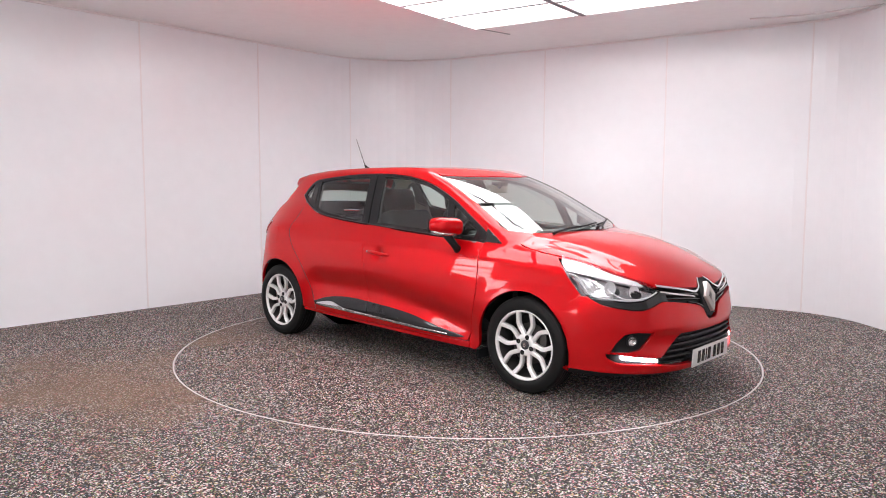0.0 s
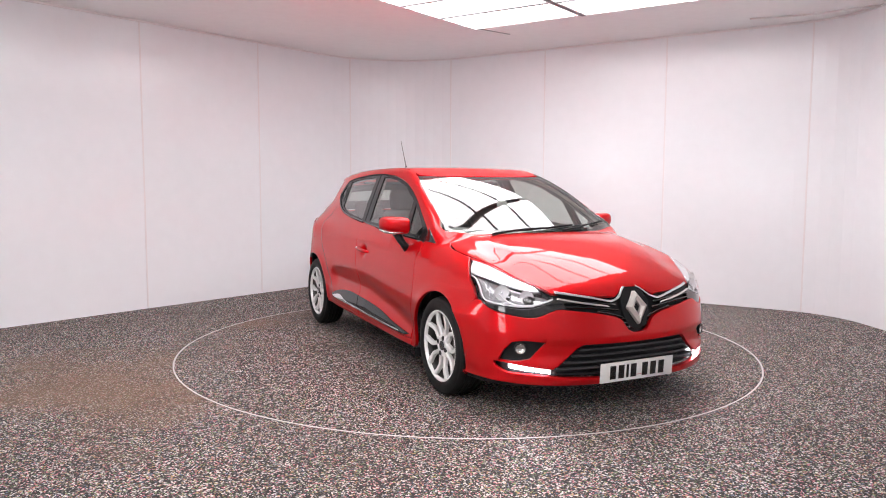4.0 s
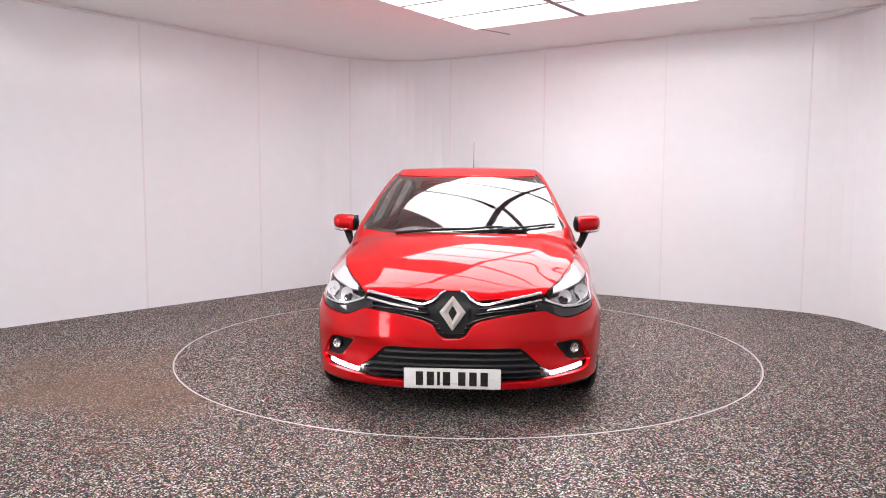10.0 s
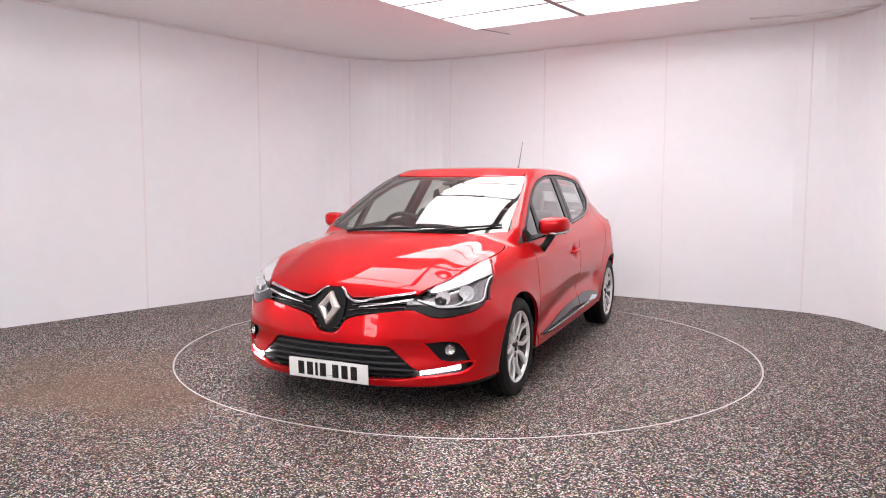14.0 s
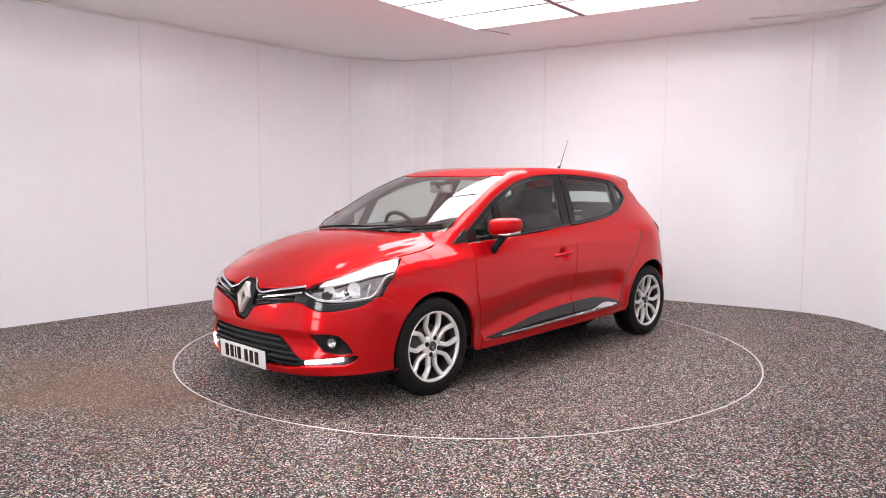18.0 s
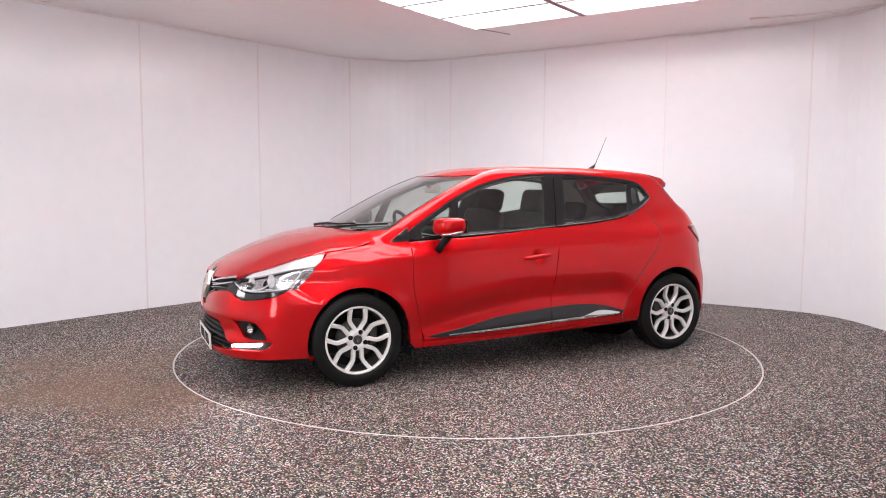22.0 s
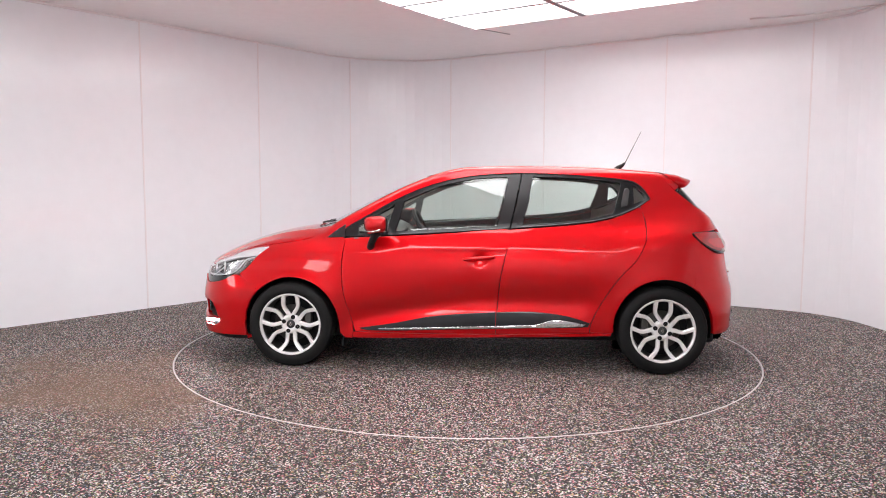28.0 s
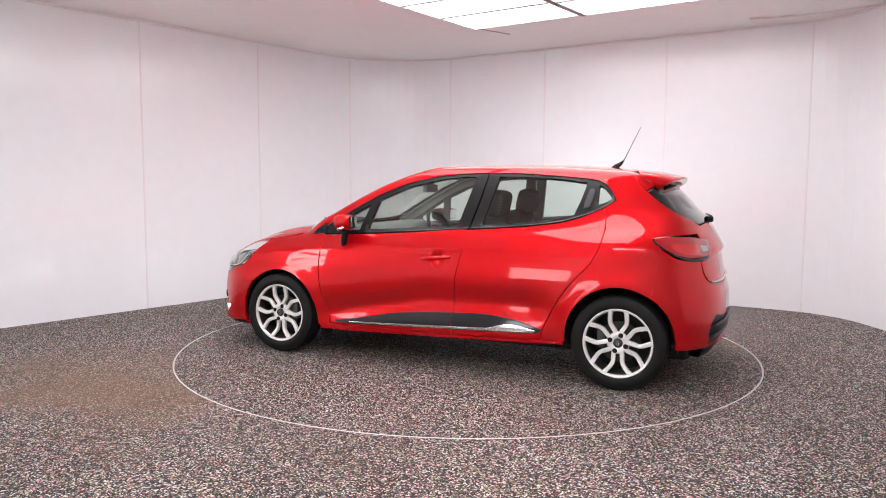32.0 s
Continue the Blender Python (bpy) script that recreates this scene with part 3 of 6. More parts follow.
def cast(uv, mode, steps=70):
    """Lay flat outline points on the skin along the mode's direction."""
    uv = np.asarray(uv, float)
    o, d, far = cast_start(uv, mode)
    lo, hi = np.zeros(len(uv)), np.full(len(uv), far)
    found = np.zeros(len(uv), bool)
    prev = np.zeros(len(uv))
    for k in range(1, steps + 1):
        t = np.full(len(uv), far * k / steps)
        neg = (skin(o + d * t[:, None]) < 0) & ~found
        lo[neg], hi[neg] = prev[neg], t[neg]
        found |= neg
        prev = t
    for _ in range(18):
        mid = (lo + hi) / 2
        neg = skin(o + d * mid[:, None]) < 0
        hi = np.where(neg, mid, hi)
        lo = np.where(neg, lo, mid)
    return o + d * hi[:, None]


def spline(pts, step):
    """Even samples on a smooth line through pts, without the last point."""
    p = [Vector(a) for a in pts]
    if len(p) == 2:
        k = max(1, int((p[1] - p[0]).length / step))
        return [tuple(p[0].lerp(p[1], i / k)) for i in range(k)]
    q = [p[0] * 2 - p[1]] + p + [p[-1] * 2 - p[-2]]
    out = []
    for i in range(1, len(q) - 2):
        a, b, c, d = q[i - 1:i + 3]
        k = max(1, int((c - b).length / step))
        for j in range(k):
            t = j / k
            out.append(tuple(0.5 * ((2 * b) + (c - a) * t + (2 * a - 5 * b + 4 * c - d) * t * t + (3 * b - a - 3 * c + d) * t ** 3)))
    return out


def outline(*segs, step=0.022, scale=(1, 1)):
    """Closed outline out of smooth runs that meet in corners."""
    out = []
    n = len(segs)
    for i, s in enumerate(segs):
        s = list(s)
        nxt = segs[(i + 1) % n][0]
        if (Vector(s[-1]) - Vector(nxt)).length > 1e-6:
            s.append(nxt)
        out += spline(s, step)
    return out


def arc(c, a0, a1, k=15):
    cx, cz, r = c
    return [(cx + r * math.cos(radians(a0 + (a1 - a0) * i / (k - 1))), cz + r * math.sin(radians(a0 + (a1 - a0) * i / (k - 1)))) for i in range(k)]


def inset(poly, d):
    """Move an outline inwards by d along its corner bisectors."""
    n = len(poly)
    area = sum(poly[i][0] * poly[(i + 1) % n][1] - poly[(i + 1) % n][0] * poly[i][1] for i in range(n))
    sg = 1 if area > 0 else -1
    out = []
    for i in range(n):
        a, b, c = Vector(poly[i - 1]), Vector(poly[i]), Vector(poly[(i + 1) % n])
        e1, e2 = (b - a).normalized(), (c - b).normalized()
        n1, n2 = Vector((-e1.y, e1.x)) * sg, Vector((-e2.y, e2.x)) * sg
        m = n1 + n2
        m = m / max(0.35, m.length_squared / 2) if m.length > 1e-6 else n1
        out.append(tuple(b + m * d))
    return out


def fill(outer, holes, step, edge):
    """Triangles in a flat outline with holes; also says which points lie on the rims."""
    from mathutils.geometry import delaunay_2d_cdt
    loops = [outer] + list(holes)
    pts, edges = [], []
    rims = []
    for lp in loops:
        s = len(pts)
        pts += lp
        rims.append(list(range(s, s + len(lp))))
        edges += [(s + i, s + (i + 1) % len(lp)) for i in range(len(lp))]
    for k, lp in enumerate(loops if edge > 0 else []):
        q = inset(lp, edge if k == 0 else -edge)
        pts += q
    arr = np.array(pts)
    rim = np.array([p for lp in loops for p in lp])
    x0, y0 = rim.min(0)
    x1, y1 = rim.max(0)
    gx, gy = np.meshgrid(np.arange(x0 + step / 2, x1, step[0] if isinstance(step, tuple) else step), np.arange(y0 + step / 2, y1, step))
    g = np.stack([gx.ravel(), gy.ravel()], 1)

    def inside(g, lp):
        a = np.array(lp)
        b = np.roll(a, -1, 0)
        r = np.zeros(len(g), bool)
        for (ax, ay), (bx, by) in zip(a, b):
            c = (ay > g[:, 1]) != (by > g[:, 1])
            with np.errstate(divide="ignore", invalid="ignore"):
                r ^= c & (g[:, 0] < (bx - ax) * (g[:, 1] - ay) / (by - ay) + ax)
        return r

    ok = inside(g, outer)
    for h in holes:
        ok &= ~inside(g, h)
    g = g[ok]
    if len(g):
        dist = np.min(np.hypot(g[:, None, 0] - rim[None, :, 0], g[:, None, 1] - rim[None, :, 1]), 1)
        g = g[dist > step * 0.55]
    allp = [Vector(p) for p in pts] + [Vector(p) for p in g]
    v, _, f, ov, _, _ = delaunay_2d_cdt(allp, edges, [], 0, 1e-7)
    v = np.array([tuple(a) for a in v])
    tri = np.array([t for t in f], int)
    cen = v[tri].mean(1)
    keep = inside(cen, outer)
    for h in holes:
        keep &= ~inside(cen, h)
    tri = tri[keep]
    back = {}
    for i, o in enumerate(ov):
        for j in o:
            back[j] = i
    return v, tri, [[back[i] for i in r] for r in rims]


def panel(name, mode, outer, mats, parent, holes=(), step=0.03, depth=0.012, lift=0.0, edge=0.003, drop=0.0012, label="", mirror=False, solid=False, unit=None, relief=None, rim=0):
    """A pressed panel that follows the skin: outline in the mode's plane, turned-in rims, smooth gloss.
    unit scales the first coordinate to metres while filling; relief(points) pushes the surface out."""
    su = unit or 1.0
    sc = [(p[0] * su, p[1]) for p in outer]
    hs = [[(p[0] * su, p[1]) for p in h] for h in holes]
    v, tri, rims = fill(sc, hs, step, edge)
    uv = v / np.array([su, 1.0])
    pos = cast(uv, mode)
    nor = skin_normal(pos)
    if relief is not None:
        pos = pos + nor * relief(pos)[:, None]
    pos = pos + nor * lift
    n = len(pos)
    rim_out = np.zeros((n, 3))
    for r in rims:
        q = pos[r]
        tang = np.roll(q, -1, 0) - np.roll(q, 1, 0)
        tang /= np.maximum(1e-9, np.linalg.norm(tang, axis=1, keepdims=True))
        rim_out[r] = np.cross(tang, nor[r])
    # outward is away from the filled side
    cen = pos[tri].mean(1)
    for r in rims:
        rs = set(r)
        for k in range(len(tri)):
            if sum(i in rs for i in tri[k]) == 2:
                i = [i for i in tri[k] if i in rs][0]
                if np.dot(cen[k] - pos[i], rim_out[i]) > 0:
                    rim_out[r] *= -1
                break
    nv = nor.copy()
    if relief is not None:
        fn = np.cross(pos[tri[:, 1]] - pos[tri[:, 0]], pos[tri[:, 2]] - pos[tri[:, 0]])
        fn *= np.sign((fn * nor[tri[:, 0]]).sum(1))[:, None]
        acc = np.zeros((n, 3))
        for k in range(3):
            np.add.at(acc, tri[:, k], fn)
        acc /= np.maximum(1e-12, np.linalg.norm(acc, axis=1, keepdims=True))
        w = np.clip(np.abs(relief(pos)) / 0.002, 0, 1)[:, None]
        nv = nor * (1 - w) + acc * w
        nv /= np.linalg.norm(nv, axis=1, keepdims=True)
    for r in rims:
        pos[r] -= nor[r] * drop
        if edge > 0:
            nv[r] = nv[r] + 0.8 * rim_out[r]
            nv[r] /= np.linalg.norm(nv[r], axis=1, keepdims=True)
    fn = np.cross(pos[tri[:, 1]] - pos[tri[:, 0]], pos[tri[:, 2]] - pos[tri[:, 0]])
    flip = (fn * nor[tri[:, 0]]).sum(1) < 0
    tri[flip] = tri[flip][:, ::-1]
    verts = [pos]
    faces = [tuple(t) for t in tri]
    normals = [nv[i] for t in tri for i in t]
    midx = [0] * len(faces)
    base = n
    if solid:
        verts.append(pos - nor * depth)
        for t in tri:
            faces.append(tuple(n + i for i in t[::-1]))
            normals += [-nor[i] for i in t[::-1]]
            midx.append(1)
        base = 2 * n
    for r in rims:
        k = len(r)
        top, bot = pos[r], pos[r] - nor[r] * depth
        verts += [top, bot]
        for i in range(k):
            j = (i + 1) % k
            fc = (base + i, base + j, base + k + j, base + k + i)
            nn = np.cross(top[j] - top[i], bot[i] - top[i])
            if np.dot(nn, rim_out[r[i]]) < 0:
                fc = fc[::-1]
            faces.append(fc)
            normals += [rim_out[r[q % k if q < k else q - k]] for q in [a - base for a in fc]]
            midx.append(rim)
        base += 2 * k
    verts = np.concatenate(verts)
    made = []
    for sgn in (1, -1) if mirror else (1,):
        vv = verts * np.array([1, sgn, 1])
        ff = faces if sgn > 0 else [f[::-1] for f in faces]
        if sgn > 0:
            nn = normals
        else:
            nn, i = [], 0
            for f in faces:
                nn += [normals[i + q] * np.array([1, -1, 1]) for q in range(len(f) - 1, -1, -1)]
                i += len(f)
        me = bpy.data.meshes.new(name)
        me.from_pydata([tuple(a) for a in vv], [], ff)
        for m in mats if isinstance(mats, (list, tuple)) else (mats,):
            me.materials.append(m)
        if isinstance(mats, (list, tuple)) and len(mats) > 1:
            me.polygons.foreach_set("material_index", midx)
        me.shade_smooth()
        me.normals_split_custom_set([tuple(a) for a in nn])
        ob = new(name, me)
        pr = parent[0 if sgn > 0 else 1] if isinstance(parent, (list, tuple)) else parent
        ob.parent = pr
        if label:
            ob["label"] = label
        made.append(ob)
    return made if mirror else made[0]


CAR = tagged(new("car"), "bright red metallic five-door hatchback on the turntable", "car")


# lines that neighbouring panels share -------------------------------------
def roof_edge(x):
    """Half width of the roof skin at x."""
    return float(np.interp(x, (-1.5, -1.1, -0.4, 0.30), (0.455, 0.50, 0.525, 0.520)))


def screen_edge(x):
    return float(np.interp(x, (0.30, 0.6, 1.04), (0.540, 0.606, 0.668)))


def edge_height(x, y):
    return float(cast([(x, y)], "z")[0, 2])


def to_side(pts, mode="c"):
    """Side-view coordinates of points given round the nose (c) or tail (d)."""
    return [(float(p[0]), float(p[2])) for p in cast(pts, mode)]


def to_round(pts, mode="c"):
    p = cast(pts, "y")
    x = p[:, 0] - PROJ_C if mode == "c" else -PROJ_C - p[:, 0]
    return [(math.degrees(math.atan2(a[1], b)), float(a[2])) for a, b in zip(p, x)]


def both(half):
    """A line across the car out of its left half, which starts on the middle."""
    return [(-u, v) for u, v in half[:0:-1]] + list(half)


UPPER = [(x, edge_height(x, screen_edge(x) + 0.006)) for x in (1.04, 0.9, 0.75, 0.6, 0.45, 0.30)]
UPPER += [(x, edge_height(x, roof_edge(x) + 0.004)) for x in (0.15, -0.1, -0.35, -0.6, -0.9, -1.15, -1.31)]
BELT = [(1.0, 0.924), (0.87, 0.928), (0.55, 0.943), (0.15, 0.967), (-0.24, 0.994), (-0.63, 1.022), (-0.865, 1.052), (-1.022, 1.094), (-1.14, 1.145), (-1.225, 1.200)]
DLO_TOP = [(-1.225, 1.200), (-1.20, 1.245), (-1.145, 1.300), (-1.038, 1.332), (-0.643, 1.365), (-0.363, 1.374), (-0.161, 1.368), (0.042, 1.350), (0.244, 1.309), (0.405, 1.254), (0.564, 1.182), (0.759, 1.071), (0.875, 1.004), (1.0, 0.924)]
DOOR_F = [(0.915, 0.920), (0.912, 0.851), (0.922, 0.692), (0.905, 0.532), (0.848, 0.312), (0.83, 0.262)]
DOOR_B = [(-0.252, 0.990), (-0.222, 0.816), (-0.184, 0.620), (-0.158, 0.304), (-0.156, 0.262)]
DOOR_R = [(-1.150, 1.150), (-1.178, 1.06), (-1.182, 1.0), (-1.162, 0.897), (-1.100, 0.781), (-1.008, 0.684), (-0.920, 0.565), (-0.850, 0.440), (-0.806, 0.340), (-0.800, 0.282)]
BONNET_SIDE = [(1.04, 0.662), (1.16, 0.694), (1.26, 0.716), (1.36, 0.716), (1.45, 0.707), (1.62, 0.672), (1.79, 0.606), (1.90, 0.548), (1.985, 0.497)]
LAMP_TOP = [(26.7, 0.677)] + [(math.degrees(math.atan2(y + 0.004, x - PROJ_C)), edge_height(x, y + 0.004)) for x, y in BONNET_SIDE[:3:-1]]
LAMP_TOP[-1] = (59.4, LAMP_TOP[-1][1] + 0.004)
LAMP_BACK = [LAMP_TOP[-1], (59.0, 0.825), (57.2, 0.781), (55.1, 0.721), (51.9, 0.653)]
LAMP_LOW = [(51.9, 0.653), (47.4, 0.643), (40.8, 0.628), (37.5, 0.623), (33.4, 0.629), (30.1, 0.650), (26.7, 0.677)]
BUMPER_TOP = [(0.0, 0.474), (2.1, 0.475), (3.7, 0.489), (5.3, 0.532), (7.7, 0.563), (15.7, 0.594), (25.2, 0.616), (27.4, 0.610), (29.6, 0.592), (32.0, 0.576), (35.2, 0.571), (40.8, 0.584), (45.7, 0.604), (49.0, 0.634), (51.9, 0.647)]
NOSE_EDGE = [(0.0, 0.726), (2.6, 0.725), (4.3, 0.712), (7.6, 0.681), (16.8, 0.697), (27.4, 0.717)]
TAIL_LAMP = ([(60.9, 0.967), (55.2, 0.976), (44.7, 0.971), (29.6, 0.942)], [(29.6, 0.942), (30.8, 0.89), (32.8, 0.820)], [(32.8, 0.820), (44.6, 0.823), (52.3, 0.853), (56.3, 0.888), (59.4, 0.927)])
G = 0.0022


def shift(pts, dx, dz=0.0):
    return [(p[0] + dx, p[1] + dz) for p in pts]


def round_arch(c, grow, angles):
    return [(c[0] + (c[2] + grow) * math.cos(radians(a)), c[1] + (c[2] + grow) * math.sin(radians(a))) for a in angles]


def body_panels():
    belt_low = shift(BELT, 0, -0.010)
    f_door = outline(shift(DOOR_F, -G)[::-1], [(0.913 - G, 0.912)] + [p for p in belt_low if -0.24 < p[0] < 0.88] + [(-0.249 + G, 0.982)], shift(DOOR_B, G)[1:], [(-0.156 + G, 0.262), (0.4, 0.258), (0.83 - G, 0.262)])
    doors = panel("front_door", "y", f_door, (PAINT, INNER), CAR, mirror=True, solid=True, depth=0.02, step=0.014)
    r_door = outline(shift(DOOR_B, -G)[::-1], [(-0.249 - G, 0.983)] + [p for p in belt_low if -1.13 < p[0] < -0.3] + [(-1.15 + G, 1.140)], shift(DOOR_R, G)[1:], [(-0.798, 0.282), (-0.5, 0.272), (-0.156 - G, 0.262)])
    rear_doors = panel("rear_door", "y", r_door, (PAINT, INNER), CAR, mirror=True, solid=True, depth=0.02, step=0.025)
    # front wing
    fend_top = [(x, edge_height(x, y)) for x, y in ((1.04, 0.668), (1.16, 0.700), (1.26, 0.722), (1.36, 0.722), (1.45, 0.714))]
    back = to_side(LAMP_BACK)
    wing = outline([(1.002, 0.928), (1.03, 0.965)], fend_top, [(fend_top[-1][0], fend_top[-1][1])] + shift(back, -0.004)[1:], [(back[-1][0] - 0.004, back[-1][1]), (1.555, 0.560)], round_arch(ARCH_F, 0, (45, 60, 80, 100, 120, 140, 160, 174)), [(0.935, 0.25), (0.90, 0.214)], [(0.90, 0.214), (0.850, 0.214)], shift([(0.848, 0.214), (0.848, 0.312), (0.905, 0.532), (0.922, 0.692), (0.912, 0.851), (0.915, 0.918)], G))
    panel("front_wing", "y", wing, (PAINT, BLACK), CAR, mirror=True, solid=True, depth=0.02)
    sill = outline([(0.845, 0.258), (0.4, 0.253), (-0.156, 0.257), (-0.5, 0.267), (-0.86, 0.281)], [(-0.86, 0.281), (-0.948, 0.281)], [(-0.948, 0.281), (-0.945, 0.262)], [(-0.945, 0.262), (-0.2, 0.238), (0.845, 0.216)], step=0.03)
    panel("sill", "y", sill, PAINT, CAR, mirror=True, depth=0.03)
    # pillars, roof rail and rear wing in one pressing
    tail_seam = [UPPER[-1], (-1.345, 1.318), (-1.405, 1.258), (-1.54, 1.151), (-1.692, 1.058), (-1.752, 0.992)]
    lamp = [(-1.752, 0.992)] + to_side([(51.7, 0.981), (60.9, 0.967), (58.6, 0.909)], "d")
    seam = [lamp[-1], (-1.525, 0.84), (-1.505, 0.76), (-1.49, 0.615)]
    side = outline(UPPER, tail_seam, lamp, seam, round_arch(ARCH_R, 0, (124, 110, 95, 80, 65, 50, 35, 20, 8, -4)), [(-0.951, 0.286), (-0.80 - G, 0.286)], shift(DOOR_R[:-1] + [(-0.800, 0.286)], -G)[::-1], [(-1.150 - G, 1.154), (-1.225, 1.203)], shift(DLO_TOP, 0, 0.004))
    trim = outline(shift(UPPER, 0, 0.004), [UPPER[-1], (-1.30, 1.25), (-1.236, 1.196)], shift(DLO_TOP, 0, -0.014))
    panel("pillar_trim", "y", trim, PILLAR, CAR, mirror=True, depth=0.006, lift=-0.030, edge=0, drop=0, step=0.04, label="pale inner pillar trim")
    quarter = outline([(-0.98, 1.10), (-1.15, 1.158), (-1.232, 1.202)], [(-1.232, 1.202), (-1.20, 1.255), (-1.145, 1.308)], [(-1.145, 1.308), (-1.25, 1.32), (-1.36, 1.26), (-1.46, 1.16)], [(-1.46, 1.16), (-1.52, 1.05), (-1.52, 0.95)], [(-1.52, 0.95), (-0.98, 0.95)], [(-0.98, 0.95), (-0.98, 1.10)])
    panel("quarter_trim", "y", quarter, PILLAR, CAR, mirror=True, depth=0.006, lift=-0.034, edge=0, drop=0, step=0.05, label="pale inner quarter trim")
    panel("body_side", "y", side, (PAINT, INNER), CAR, mirror=True, solid=True, depth=0.02, rim=1, edge=0, drop=0, step=0.022)
    flap = outline([(-1.455, 0.945), (-1.385, 0.940), (-1.320, 0.935)], [(-1.320, 0.935), (-1.305, 0.87), (-1.320, 0.805)], [(-1.320, 0.805), (-1.39, 0.795), (-1.46, 0.805)], [(-1.46, 0.805), (-1.478, 0.87), (-1.455, 0.945)])
    seat = panel("fuel_flap", "y", flap, PAINT, CAR, depth=0.004, lift=0.0022, edge=0.002, step=0.02, label="red fuel filler flap", mirror=True)
    bpy.data.objects.remove(seat[0])
    # bonnet: lies between the wings, notched round the badge
    h_side = BONNET_SIDE
    h_front = [(1.985, 0.497), (2.052, 0.305), (2.079, 0.138)]
    h_notch = [(2.079, 0.138), (2.066, 0.10), (2.046, 0.066), (2.040, 0.04)]
    flip = lambda q: [(x, -y) for x, y in q[::-1]]
    hood = outline([(1.04, -0.662), (1.15, -0.48), (1.215, -0.25), (1.235, 0.0), (1.215, 0.25), (1.15, 0.48), (1.04, 0.662)], h_side, h_front, h_notch, [(2.040, 0.04), (2.040, -0.04)], flip(h_notch), flip(h_front), flip(h_side))
    panel("bonnet", "z", hood, (PAINT, BLACK), CAR, depth=0.02, step=0.03, solid=True)
    seat_strip = outline([(1.42, 0.690), (1.62, 0.655), (1.80, 0.585)], [(1.80, 0.585), (1.805, 0.604)], [(1.805, 0.604), (1.63, 0.678), (1.44, 0.722), (1.40, 0.726)], [(1.40, 0.726), (1.42, 0.690)])
    for q in (seat_strip, [(x, -y) for x, y in seat_strip[::-1]]):
        panel("wing_flange", "z", q, PAINT, CAR, depth=0.01, lift=-0.007, edge=0, drop=0, step=0.02)
    xs = (0.30, 0.15, -0.1, -0.35, -0.6, -0.9, -1.15, -1.31)
    roof = outline([(x, roof_edge(x)) for x in xs], [(-1.31, roof_edge(-1.31)), (-1.318, 0.25), (-1.32, 0.0), (-1.318, -0.25), (-1.31, -roof_edge(-1.31))], [(x, -roof_edge(x)) for x in xs[::-1]], [(0.30, -0.520), (0.375, -0.28), (0.392, 0.0), (0.375, 0.28), (0.30, 0.520)])
    panel("roof", "z", roof, (PAINT, HEADLINER), CAR, solid=True, depth=0.03, step=0.035)
    ws = outline([(1.215, 0.0), (1.195, 0.25), (1.14, 0.48), (1.035, 0.664)], [(x, screen_edge(x)) for x in (1.035, 0.8, 0.6, 0.45, 0.31)], [(0.31, 0.538), (0.383, 0.28), (0.402, 0.0), (0.383, -0.28), (0.31, -0.538)], [(x, -screen_edge(x)) for x in (0.31, 0.45, 0.6, 0.8, 1.035)], [(1.035, -0.664), (1.14, -0.48), (1.195, -0.25), (1.215, 0.0)])
    screen = panel("windscreen", "z", ws, SCREEN, CAR, depth=0.003, lift=-0.004, edge=0, drop=0, step=0.04)
    screen.visible_shadow = False
    band = inset(ws, 0.032)
    panel("screen_border", "z", ws, GLOSSBLACK, screen, holes=[band], depth=0.002, lift=-0.0075, edge=0, drop=0, step=0.05)
    return doors, rear_doors


